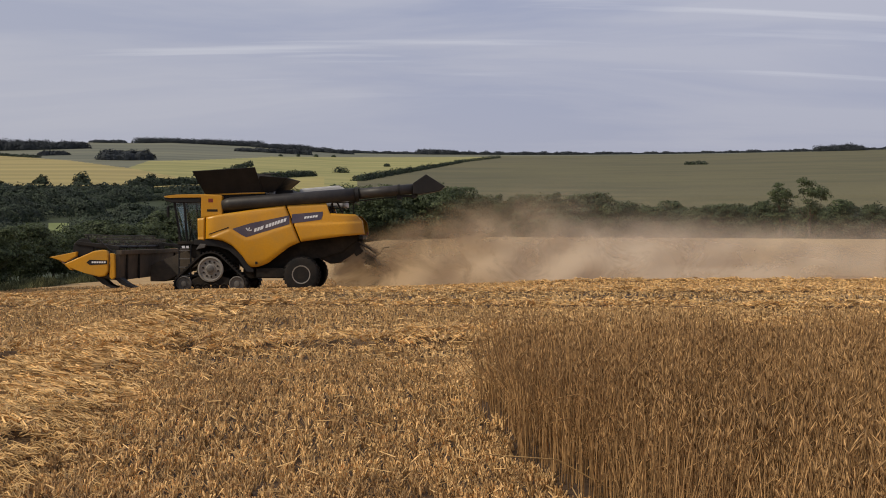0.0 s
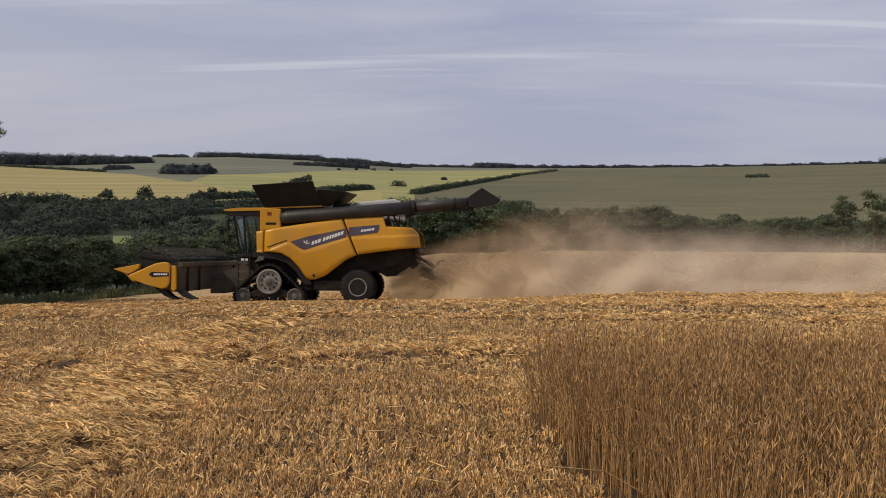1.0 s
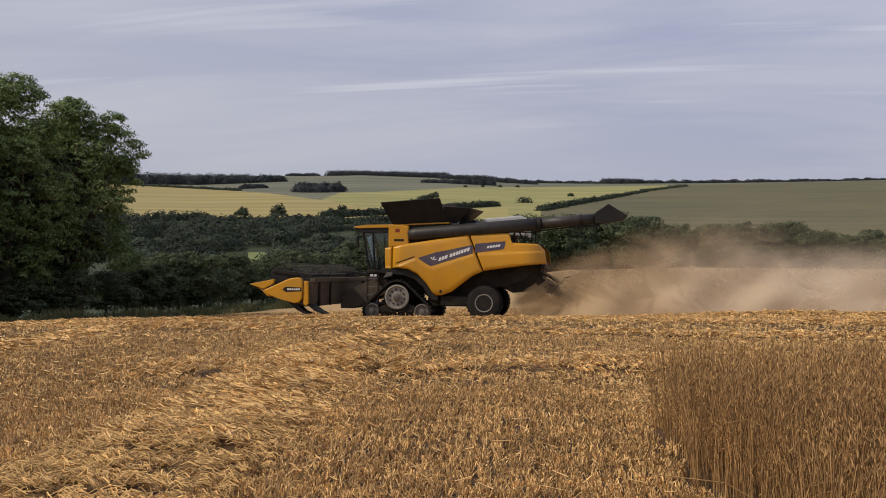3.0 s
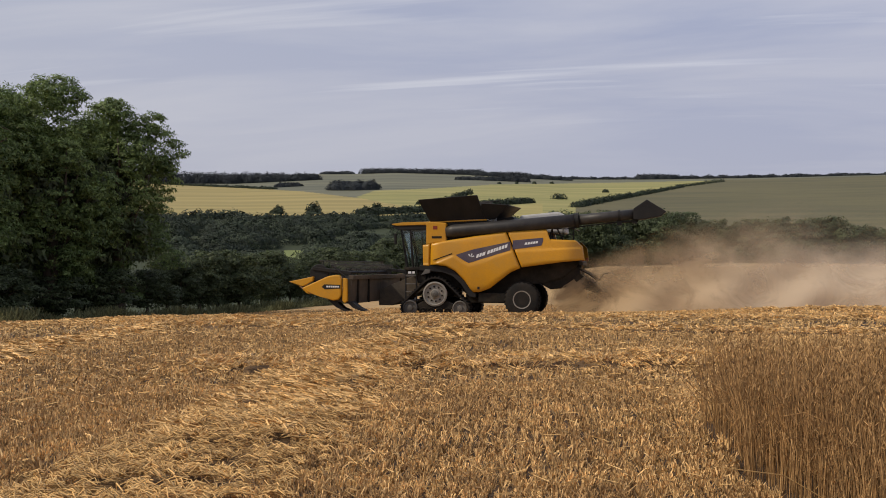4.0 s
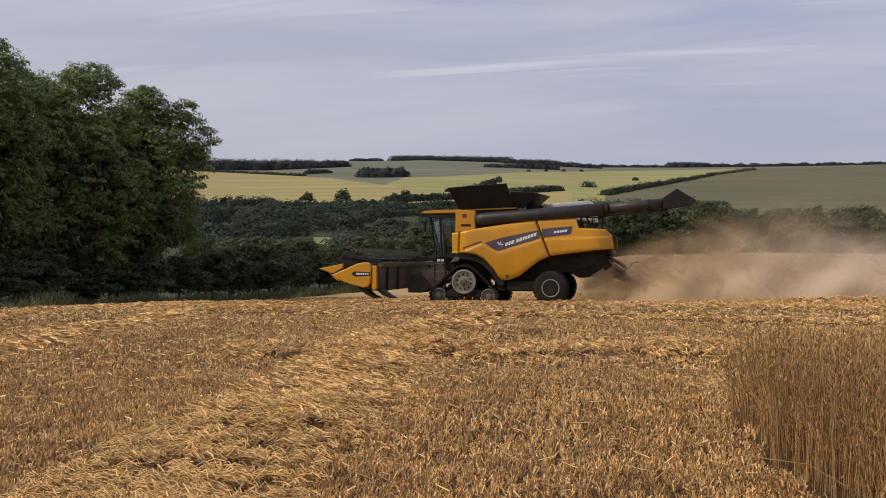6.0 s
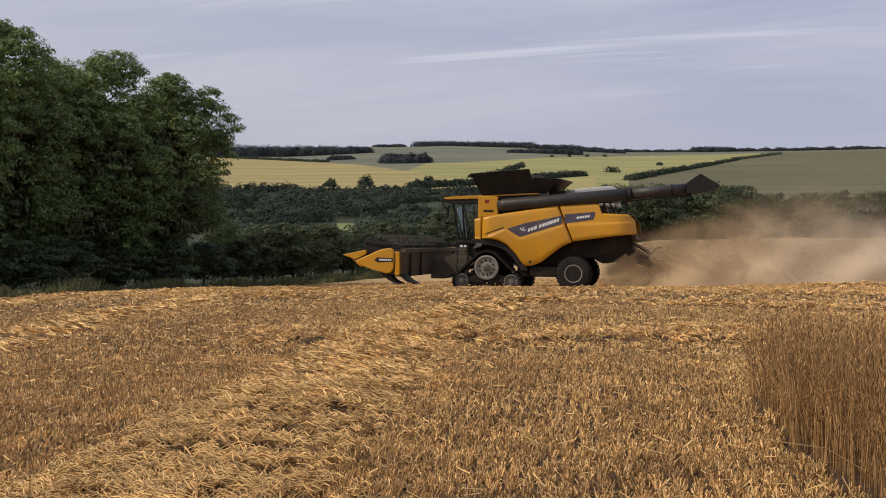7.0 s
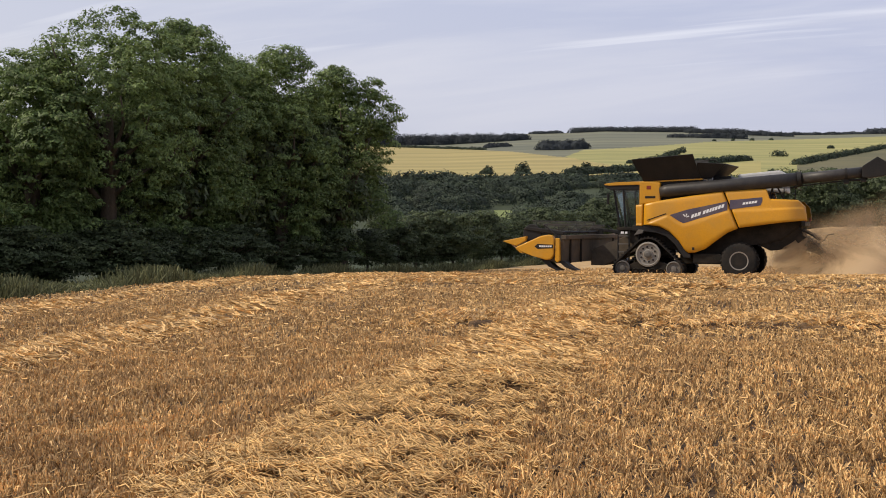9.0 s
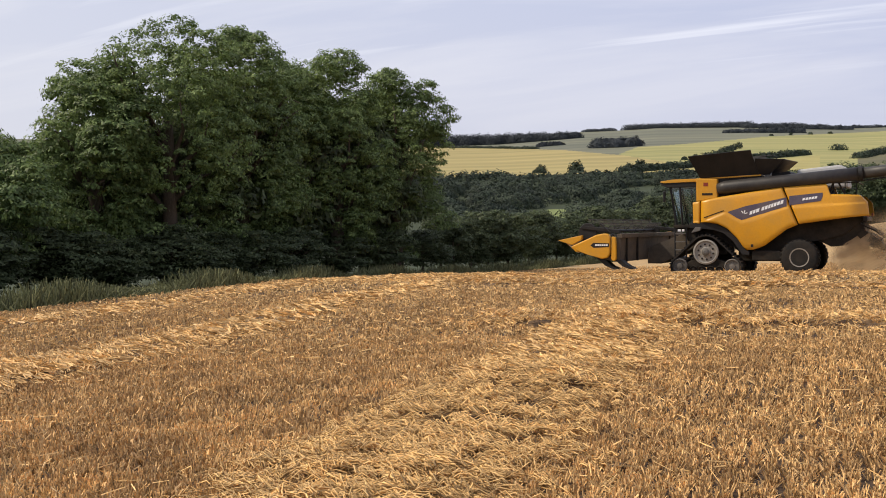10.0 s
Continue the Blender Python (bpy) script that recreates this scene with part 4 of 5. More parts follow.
def flank(parent, name, top, bottom, us_top, us_bottom, cols, side, label):
    """A bulging moulded side panel between two edge lines, with a turned-in rim."""
    bm = bmesh.new()
    rows = 26
    grid = []
    for i in range(cols + 1):
        s = i / cols
        ut, ub = us_top[0] + (us_top[1] - us_top[0]) * s, us_bottom[0] + (us_bottom[1] - us_bottom[0]) * s
        zt, zb = top(ut), bottom(ub)
        col = []
        for j in range(rows + 1):
            q = j / rows
            u, z = ub + (ut - ub) * q, zb + (zt - zb) * q
            rim = 0.05 * max(0.0, 1 - min(j, rows - j, (i * 1.5), (cols - i) * 1.5) / 1.6)
            col.append(bm.verts.new((u, skin(u, z, side) - rim * side, z)))
        grid.append(col)
    for a, b in zip(grid, grid[1:]):
        for j in range(rows):
            bm.faces.new((a[j], b[j], b[j + 1], a[j + 1]))
    edge = [e for e in bm.edges if e.is_boundary]
    out = bmesh.ops.extrude_edge_only(bm, edges=edge)
    for v in out["geom"]:
        if isinstance(v, bmesh.types.BMVert):
            v.co.y -= 0.14 * side
    return part(name, bm, YELLOW, parent, label, smooth=True)


def ribbon(parent, name, u0, u1, top, bottom, side, mat, label, lift=0.008, cols=30):
    bm = bmesh.new()
    grid = []
    for i in range(cols + 1):
        u = u0 + (u1 - u0) * i / cols
        zt, zb = top(u), bottom(u)
        grid.append([bm.verts.new((u, skin(u, zb + (zt - zb) * j / 6, side) + lift * side, zb + (zt - zb) * j / 6)) for j in range(7)])
    for a, b in zip(grid, grid[1:]):
        for j in range(6):
            bm.faces.new((a[j], b[j], b[j + 1], a[j + 1]))
    return part(name, bm, mat, parent, label, smooth=True)


def wheel(parent, x, y, z, r, width, rim_r, side, mat=RIM, lugs=26):
    """A farm tyre with chevron lugs, a dished rim and a hub."""
    tyre = add("tyre", RUBBER, parent, lambda bm: lathe(bm, [(rim_r, -width / 2), (r * 0.82, -width * 0.52), (r * 0.95, -width * 0.44), (r * 0.965, 0), (r * 0.95, width * 0.44), (r * 0.82, width * 0.52), (rim_r, width / 2)], (x, y, z)), smooth=True)

    def make_lugs(bm):
        for k in range(lugs):
            for s in (-1, 1):
                a = 2 * math.pi * (k + (0.5 if s > 0 else 0)) / lugs
                for_y = [(0.02 * s, 0.0), (width * 0.5 * s, 0.16)]
                vs = []
                for yy, lag in for_y:
                    for da in (-0.035, 0.035):
                        for rr in (r * 0.94, r):
                            t = a + da - lag
                            vs.append(bm.verts.new((x + rr * math.cos(t), y + yy, z + rr * math.sin(t))))
                for q in ((0, 1, 3, 2), (4, 6, 7, 5), (1, 5, 7, 3), (0, 2, 6, 4), (0, 4, 5, 1), (2, 3, 7, 6)):
                    bm.faces.new([vs[i] for i in q])
    add("tread_lugs", RUBBER, tyre, make_lugs)
    f = y + side * width * 0.42
    add("rim", mat, tyre, lambda bm: lathe(bm, [(rim_r * 0.80, f - side * 0.14 - y), (rim_r * 1.02, f + side * 0.03 - y), (rim_r * 0.98, f + side * 0.06 - y), (rim_r * 0.88, f + side * 0.05 - y), (rim_r * 0.80, f - side * 0.10 - y)], (x, y, z), 36), "dusty pale steel rim")
    add("wheel_disc", RIM_DARK, tyre, lambda bm: lathe(bm, [(rim_r * 0.82, f - side * 0.09 - y), (rim_r * 0.45, f - side * 0.15 - y), (rim_r * 0.40, f - side * 0.08 - y), (0.02, f - side * 0.07 - y)], (x, y, z), 36))
    add("hub", HUB, tyre, lambda bm: lathe(bm, [(rim_r * 0.28, f - side * 0.09 - y), (rim_r * 0.25, f + side * 0.02 - y), (rim_r * 0.12, f + side * 0.04 - y), (0.01, f + side * 0.04 - y)], (x, y, z), 18))
    for k in range(8):
        a = 2 * math.pi * k / 8
        add("wheel_bolt", RUBBER, tyre, lambda bm: lathe(bm, [(0.025, f - side * 0.14 - y), (0.025, f - side * 0.08 - y)], (x + rim_r * 0.6 * math.cos(a), y, z + rim_r * 0.6 * math.sin(a)), 6))
    return tyre


def hull_of_circles(circles, n=28):
    pts = []
    for cx, cz, r in circles:
        pts += [(cx + r * math.cos(2 * math.pi * i / n), cz + r * math.sin(2 * math.pi * i / n)) for i in range(n)]
    pts = sorted(set(pts))

    def half(seq):
        h = []
        for p in seq:
            while len(h) > 1 and (h[-1][0] - h[-2][0]) * (p[1] - h[-2][1]) - (h[-1][1] - h[-2][1]) * (p[0] - h[-2][0]) <= 0:
                h.pop()
            h.append(p)
        return h[:-1]
    return half(pts) + half(pts[::-1])


def track(parent, side):
    """A triangular rubber track unit with a big drive wheel, idlers and rollers."""
    y0, y1 = (1.12 * side, 1.84 * side)
    circles = [(3.88, 1.02, 0.70), (5.02, 0.40, 0.37), (2.75, 0.40, 0.37)]
    outer = hull_of_circles([(a, b, c + 0.05) for a, b, c in circles])
    inner = hull_of_circles([(a, b, c - 0.01) for a, b, c in circles])

    def belt(bm):
        n = len(outer)
        near_in = [min(inner, key=lambda p, o=o: math.dist(p, o)) for o in outer]
        rings = []
        for pts, y in ((outer, y0), (outer, y1), (near_in, y1), (near_in, y0)):
            rings.append([bm.verts.new((px, y, pz)) for px, pz in pts])
        for k in range(4):
            a, b = rings[k], rings[(k + 1) % 4]
            for i in range(n):
                bm.faces.new((a[i], a[(i + 1) % n], b[(i + 1) % n], b[i]))
    unit = add("track_belt", RUBBER, parent, belt, "black rubber track belt caked with dust")

    def lug(bm):
        n = len(outer)
        step, need, last = 0.16, 0.0, None
        for i in range(n):
            p, q = outer[i], outer[(i + 1) % n]
            ln = math.dist(p, q)
            while need < ln:
                t = need / ln
                cx, cz = p[0] + (q[0] - p[0]) * t, p[1] + (q[1] - p[1]) * t
                dx, dz = (q[0] - p[0]) / ln, (q[1] - p[1]) / ln
                nx, nz = dz, -dx
                pts = [(cx - dx * 0.035, cz - dz * 0.035), (cx + dx * 0.035, cz + dz * 0.035), (cx + dx * 0.025 + nx * 0.045, cz + dz * 0.025 + nz * 0.045), (cx - dx * 0.025 + nx * 0.045, cz - dz * 0.025 + nz * 0.045)]
                prism(bm, pts, y0, y1)
                need += step
            need -= ln
    add("track_lugs", RUBBER, unit, lug)
    f = 1.80 * side

    def disc(cx, cz, r, name, mat, spokes, dish):
        w = add(name, mat, unit, lambda bm: lathe(bm, [(r, -0.10 * side), (r, 0.0), (r * 0.88, 0.02 * side), (r * 0.82, -dish * side), (r * 0.4, -dish * side), (r * 0.36, 0.01 * side), (0.02, 0.02 * side)], (cx, f, cz), 36))
        return w
    disc(3.88, 1.02, 0.55, "drive_wheel", RIM, 8, 0.05)

    # the disc is solid: black plugs give the dark of its ring of holes
    for k in range(10):
        a = 2 * math.pi * k / 10 + 0.2
        add("dark_hole_plug", RUBBER, unit, lambda bm: lathe(bm, [(0.045, -0.02 * side), (0.045, -0.085 * side), (0.01, -0.085 * side)][::-1], (3.88 + 0.33 * math.cos(a), f, 1.02 + 0.33 * math.sin(a)), 8))
    add("drive_hub", HUB, unit, lambda bm: lathe(bm, [(0.17, -0.05 * side), (0.16, 0.06 * side), (0.07, 0.09 * side), (0.01, 0.09 * side)], (3.88, f, 1.02), 20))
    for cx in (5.02, 2.75):
        disc(cx, 0.40, 0.33, "idler_wheel", HUB if cx > 4 else RIM_DARK, 6, 0.06)
    for cx in (3.3, 3.68, 4.05, 4.42):
        disc(cx, 0.24, 0.17, "roller", CHASSIS, 6, 0.04)
    add("track_frame", CHASSIS, unit, lambda bm: prism(bm, [(2.7, 0.34), (4.95, 0.34), (4.6, 0.62), (4.0, 0.80), (3.7, 0.80), (3.1, 0.62)], 1.25 * side, 1.72 * side, 0.03))


def lettering(parent, side, u0, z0, u1, z1, tall, widths, name="lettering"):
    """Plain pale bars along a slanting line."""
    def make(bm):
        at = 0.0
        total = sum(abs(w) for w in widths)
        for w in widths:
            if w > 0:
                a, b = at / total, (at + w * 0.78) / total
                pts = []
                for t, hz in ((a, 0), (b, 0), (b, tall), (a, tall)):
                    u, z = u0 + (u1 - u0) * t - 0.03 * hz / tall, z0 + (z1 - z0) * t + hz
                    pts.append((u, skin(u, z, side) + 0.013 * side, z))
                front = [bm.verts.new(p) for p in pts]
                back = [bm.verts.new((p[0], p[1] - 0.004 * side, p[2])) for p in pts]
                bm.faces.new(front)
                bm.faces.new(back[::-1])
                for i in range(4):
                    bm.faces.new((front[i], back[i], back[(i + 1) % 4], front[(i + 1) % 4]))
            at += abs(w)
    return add(name, WHITE, parent, make, "white maker's lettering bars")


def build_combine():
    root = new("combine_harvester")
    tagged(root, "yellow combine harvester on rubber tracks, dusty, working in stubble", "combine harvester")
    top = lambda u: interp(u, (-2.7, -2.62, -2.35, -1.2, -1.08, 0.67, 3.45, 4.16, 4.5), (3.0, 3.12, 3.40, 3.45, 3.88, 3.80, 3.39, 3.24, 3.18))
    low = lambda u: interp(u, (-2.72, -1.76, 0, 0.5, 1.0, 1.43, 1.85, 2.14, 2.3, 2.52, 2.94, 3.36, 3.87, 4.5), (2.55, 2.46, 2.22, 2.0, 1.62, 1.29, 1.13, 1.11, 1.25, 1.60, 2.03, 2.25, 2.32, 2.32))
    for side in (1, -1):
        front = flank(root, "front_side_panel", top, low, (4.12, 0.72), (4.12, 0.06), 54, side, "yellow moulded side panel dulled by dust")
        rear = flank(root, "rear_side_panel", top, low, (0.66, -2.62), (0.0, -2.70), 54, side, "yellow moulded rear side panel")
        flank(root, "corner_panel", lambda u: top(u) + 0.02, lambda u: 2.26, (4.50, 4.17), (4.46, 4.17), 8, side, "yellow rounded front corner panel")
        ribbon(front, "stripe", 2.92, 0.50, lambda u: interp(u, (0.4, 2.18, 2.92), (3.37, 3.0, 2.77)), lambda u: max(interp(u, (0.4, 2.35, 2.55, 2.92), (3.0, 2.40, 2.50, 2.74)), 0), side, STRIPE, "dark violet decal stripe")
        ribbon(rear, "stripe", 0.40, -0.93, lambda u: interp(u, (-0.95, 0.5), (3.52, 3.39)), lambda u: interp(u, (-0.93, -0.86, 0.4), (3.36, 3.17, 3.0)), side, STRIPE, "dark violet decal stripe", cols=20)
        lettering(front, side, 2.02, 2.62, 0.62, 3.10, 0.155, [1, 0.9, 1.2, -0.45, 1, 1, 0.8, 0.8, 1.0, 1, 1])
        lettering(rear, side, -0.12, 3.20, -0.72, 3.28, 0.10, [1, 1, 0.9, 0.9, 1])
        # maker's round badge with three leaves
        add("badge", WHITE, front, lambda bm: [prism(bm, [(2.26 + 0.16 * math.cos(a + 0.35 * k) * q, 2.66 + 0.16 * math.sin(a + 0.35 * k) * q) for k, q in ((-0.9, 0.35), (-0.45, 1), (0, 1.08), (0.45, 1), (0.9, 0.35), (0, 0.15))], skin(2.26, 2.66, side) + 0.010 * side, skin(2.26, 2.66, side) + 0.02 * side) for a in (1.0, 1.9, 2.8)], "pale round leaf badge")
        add("door_latch", BLACK, front, lambda bm: box(bm, 1.86, 1.96, skin(1.9, 1.3, side) - 0.02 * side, skin(1.9, 1.3, side) + 0.02 * side, 1.24, 1.36, 0.01))
        add("warning_decal", CHASSIS, front, lambda bm: prism(bm, [(3.95, 2.50), (3.1, 2.80), (3.1, 2.84), (3.95, 2.54)], skin(3.5, 2.65, side), skin(3.5, 2.65, side) + 0.008 * side))
        # tower behind the cab
        add("tower_panel", YELLOW, root, lambda bm: prism(bm, [(4.34, 3.22), (3.42, 3.36), (3.42, 4.20), (4.34, 4.26)], 0.95 * side, 1.60 * side, 0.05))
        add("sticker", RED, root, lambda bm: box(bm, 3.82, 4.02, 1.597 * side, 1.606 * side, 3.90, 4.06), "small red warning sticker")
        add("sticker", CHASSIS, root, lambda bm: box(bm, 3.62, 4.08, 1.597 * side, 1.606 * side, 3.50, 3.60), "small dark lettering sticker")
        track(root, side)
        wheel(root, 0, 1.42 * side, 0.80, 0.80, 0.56, 0.40, side)
        add("fender", BLACK, root, lambda bm: prism(bm, [(4.62, 2.30), (4.30, 2.30), (3.85, 2.30), (3.35, 2.22), (2.92, 2.0), (2.5, 1.56), (2.25, 1.12), (2.05, 1.05), (2.05, 0.88), (2.35, 0.90), (2.7, 1.5), (3.1, 1.86), (3.55, 2.02), (4.62, 2.06)], 1.0 * side, 1.68 * side, 0.03), "black mudguard over the track")

    # body behind the panels
    add("body", CHASSIS, root, lambda bm: prism(bm, [(4.4, 1.5), (4.4, 3.3), (3.4, 3.4), (0.6, 3.75), (-1.1, 3.7), (-1.25, 3.25), (-2.3, 3.2), (-2.5, 2.4), (-1.7, 1.75), (-0.9, 1.55), (0.6, 1.35), (1.2, 0.75), (2.3, 0.75), (2.8, 1.3)], -1.18, 1.18, 0.04))
    add("rear_axle", CHASSIS, root, lambda bm: box(bm, -0.18, 0.18, -1.3, 1.3, 0.66, 0.98, 0.05))
    add("tool_box", CHASSIS, root, lambda bm: box(bm, 0.75, 1.95, 1.25, 1.62, 0.66, 1.08, 0.04))
    add("straw_chopper", CHASSIS, root, lambda bm: prism(bm, [(-0.7, 1.5), (-0.9, 2.35), (-2.35, 2.45), (-2.55, 1.9), (-2.15, 1.35), (-1.2, 1.25)], -1.08, 1.08, 0.05), "dusty straw chopper housing")
    add("rear_bumper", BLACK, root, lambda bm: box(bm, -2.62, -2.45, -1.35, 1.35, 2.32, 2.50, 0.03))
    for y in (-1.2, -0.7, -0.2, 0.3, 0.8, 1.2):
        add("spreader_arm", CHASSIS, root, lambda bm: pipe(bm, [(-2.35, y, 2.2), (-2.9, y, 1.92), (-3.25, y * 1.03, 1.66)], 0.03, 6))
    add("spreader_hood", CHASSIS, root, lambda bm: prism(bm, [(-2.2, 1.75), (-2.4, 2.0), (-3.05, 1.58), (-3.35, 1.20), (-3.2, 1.10), (-2.5, 1.35)], -1.15, 1.15, 0.03))
    add("tow_bar", BLACK, root, lambda bm: pipe(bm, [(-3.1, 0.9, 1.55), (-3.35, 0.95, 1.72), (-3.5, 1.0, 1.95), (-3.75, 1.0, 2.0)], 0.025, 6))
    for s in (-1, 1):
        add("tail_lamp", RED, root, lambda bm: box(bm, -2.66, -2.60, s * 1.25 - 0.08, s * 1.25 + 0.08, 2.50, 2.66, 0.01))
        add("lift_ram", HUB, root, lambda bm: pipe(bm, [(4.4, s * 0.6, 0.75), (6.3, s * 0.6, 0.55)], 0.05, 8))
        add("frame_rail", CHASSIS, root, lambda bm: box(bm, -0.3, 2.6, s * 1.05 - 0.12, s * 1.05 + 0.12, 0.62, 1.02, 0.03))

    # engine deck and railings
    add("engine_hood", PALE, root, lambda bm: prism(bm, [(0.35, 3.9), (0.25, 4.56), (-1.5, 4.72), (-1.75, 4.55), (-1.8, 3.75)], -1.15, 0.45, 0.08), "pale grey engine hood")
    add("air_intake", BLACK, root, lambda bm: prism(bm, [(1.45, 3.8), (1.4, 4.38), (0.5, 4.5), (0.3, 3.9)], -1.2, 0.9, 0.06))
    add("deck_box", PALE, root, lambda bm: box(bm, 1.25, 1.5, 0.85, 1.1, 4.2, 4.48, 0.03))
    add("rear_deck_rail", BLACK, root, lambda bm: [pipe(bm, [(x, 1.25, 3.4), (x, 1.25, 3.92)], 0.022, 6) for x in (-1.3, -1.75, -2.2)] + [pipe(bm, [(-1.25, 1.25, 3.92), (-2.25, 1.25, 3.92), (-2.25, -1.2, 3.92)], 0.022, 6), pipe(bm, [(-1.25, 1.25, 3.66), (-2.25, 1.25, 3.66)], 0.018, 6)], "black tube hand rail")

    # grain tank with folded-out extensions
    add("grain_tank", BLACK, root, lambda bm: prism(bm, [(3.5, 3.4), (3.5, 4.22), (1.6, 4.34), (1.5, 3.6)], -1.45, 1.35, 0.03))
    add("tank_rim", YELLOW, root, lambda bm: prism(bm, [(4.25, 4.20), (1.62, 4.30), (1.62, 4.36), (4.25, 4.27)], -1.45, 1.42, 0.015), "yellow strip under the tank extension")

    def ext(bm, outline, thick=0.03):
        a = [bm.verts.new(p) for p in outline]
        f = bm.faces.new(a)
        r = bmesh.ops.extrude_face_region(bm, geom=[f])
        n = f.normal if f.normal.length else Vector((0, 1, 0))
        bm.normal_update()
        for v in r["geom"]:
            if isinstance(v, bmesh.types.BMVert):
                v.co -= f.normal * thick
    add("tank_extension", BLACK, root, lambda bm: ext(bm, [(4.18, 1.40, 4.27), (1.70, 1.40, 4.38), (1.95, 1.95, 5.40), (4.62, 1.95, 5.22)]), "black folding grain tank extension, open")
    add("tank_extension", BLACK, root, lambda bm: ext(bm, [(1.70, -1.40, 4.38), (4.18, -1.40, 4.27), (4.62, -1.95, 5.22), (1.95, -1.95, 5.40)]))
    add("tank_extension", BLACK, root, lambda bm: ext(bm, [(4.18, -1.38, 4.27), (4.18, 1.38, 4.27), (4.60, 1.93, 5.20), (4.60, -1.93, 5.20)]))
    add("tank_extension", BLACK, root, lambda bm: ext(bm, [(1.60, 1.30, 4.36), (1.25, -1.30, 4.36), (0.50, -1.50, 5.02), (0.62, 1.55, 4.98)]))
    add("tank_extension", BLACK, root, lambda bm: ext(bm, [(1.95, 1.38, 4.36), (1.25, 1.30, 4.36), (0.62, 1.60, 4.98), (1.80, 1.72, 5.05)]))
    add("tank_loop", BLACK, root, lambda bm: pipe(bm, [(1.75, 1.4, 4.9), (1.65, 1.4, 5.12), (1.1, 1.4, 5.16), (0.95, 1.4, 5.0)], 0.025, 6))

    # unloading auger, folded back
    aug = add("unloading_auger", TUBE, root, lambda bm: pipe(bm, [(3.42, 1.45, 3.78), (3.1, 1.47, 3.83), (0.5, 1.5, 4.03), (-2.4, 1.5, 4.28)], [0.24, 0.29, 0.29, 0.28], 24), "long dark grey unloading auger tube, folded back", True)
    add("auger_tube", TUBE, aug, lambda bm: pipe(bm, [(-2.3, 1.5, 4.27), (-3.6, 1.5, 4.40), (-4.95, 1.5, 4.535)], [0.235, 0.23, 0.22], 24), "", True)
    add("auger_collar", BLACK, aug, lambda bm: pipe(bm, [(-2.30, 1.5, 4.272), (-2.46, 1.5, 4.288)], 0.31, 24))
    add("auger_collar", BLACK, aug, lambda bm: pipe(bm, [(-4.15, 1.5, 4.455), (-4.25, 1.5, 4.465)], 0.255, 24))
    add("auger_spout", BLACK, aug, lambda bm: prism(bm, [(-4.80, 4.30), (-4.80, 4.76), (-5.36, 5.14), (-6.18, 4.62), (-5.95, 4.42), (-5.1, 4.27)], 1.22, 1.78, 0.03), "black rubber auger spout")
    add("auger_brace", BLACK, aug, lambda bm: [pipe(bm, [(-2.0, 1.5, 3.92), (-3.0, 1.5, 4.06), (-4.3, 1.5, 4.20)], 0.03, 6), pipe(bm, [(-4.2, 1.5, 4.19), (-5.0, 1.5, 4.24)], 0.05, 6), box(bm, -4.30, -4.10, 1.4, 1.6, 4.06, 4.26, 0.02), box(bm, -4.95, -4.75, 1.4, 1.6, 4.12, 4.3, 0.02)])
    add("auger_cradle", BLACK, root, lambda bm: [pipe(bm, [(-1.15, 1.35, 3.5), (-1.35, 1.5, 4.05)], 0.04, 6), pipe(bm, [(-1.75, 1.35, 3.45), (-1.45, 1.5, 4.05)], 0.04, 6), pipe(bm, [(-1.6, 1.5, 4.03), (-1.1, 1.5, 4.02)], 0.05, 6)])

    # cab
    cab = add("cab_floor", CHASSIS, root, lambda bm: prism(bm, [(4.35, 1.95), (5.30, 1.95), (5.42, 2.22), (4.35, 2.22)], -1.15, 1.15, 0.03))
    add("cab_rear_wall", CHASSIS, root, lambda bm: box(bm, 4.30, 4.42, -1.12, 1.12, 2.2, 3.92, 0.02))
    for side in (1, -1):
        y = 1.12 * side
        add("cab_pillar", BLACK, root, lambda bm: pipe(bm, [(5.33, y * 0.93, 2.2), (5.62, y * 0.95, 3.92)], 0.055, 8))
        add("cab_pillar", BLACK, root, lambda bm: pipe(bm, [(5.05, y, 2.2), (5.18, y, 3.92)], 0.05, 8))
        add("cab_pillar", BLACK, root, lambda bm: pipe(bm, [(4.40, y, 2.2), (4.42, y, 3.92)], 0.06, 8))
        add("door_pane", GLASS, root, lambda bm: prism(bm, [(4.45, 2.26), (5.02, 2.26), (5.15, 3.88), (4.45, 3.88)], y - 0.004, y + 0.004), "dusty clear door glass").visible_shadow = False
        add("quarter_pane", GLASS, root, lambda bm: prism(bm, [(5.10, 2.26), (5.31, 2.26), (5.58, 3.88), (5.22, 3.88)], y * 0.965 - 0.004, y * 0.965 + 0.004), "clear quarter glass").visible_shadow = False
        add("door_handle", BLACK, root, lambda bm: box(bm, 4.5, 4.62, y, y + 0.03 * side, 2.86, 2.92, 0.005))
        add("mirror", BLACK, root, lambda bm: [box(bm, 5.78, 5.86, y + 0.22 * side - 0.11, y + 0.22 * side + 0.11, 3.25, 3.72, 0.02), pipe(bm, [(5.72, y * 0.96, 3.95), (5.82, y + 0.22 * side, 3.72)], 0.018, 6)])
    add("windscreen", GLASS, root, lambda bm: ext(bm, [(5.36, -1.02, 2.24), (5.36, 1.02, 2.24), (5.64, 1.04, 3.90), (5.64, -1.04, 3.90)], 0.008), "large clear windscreen").visible_shadow = False
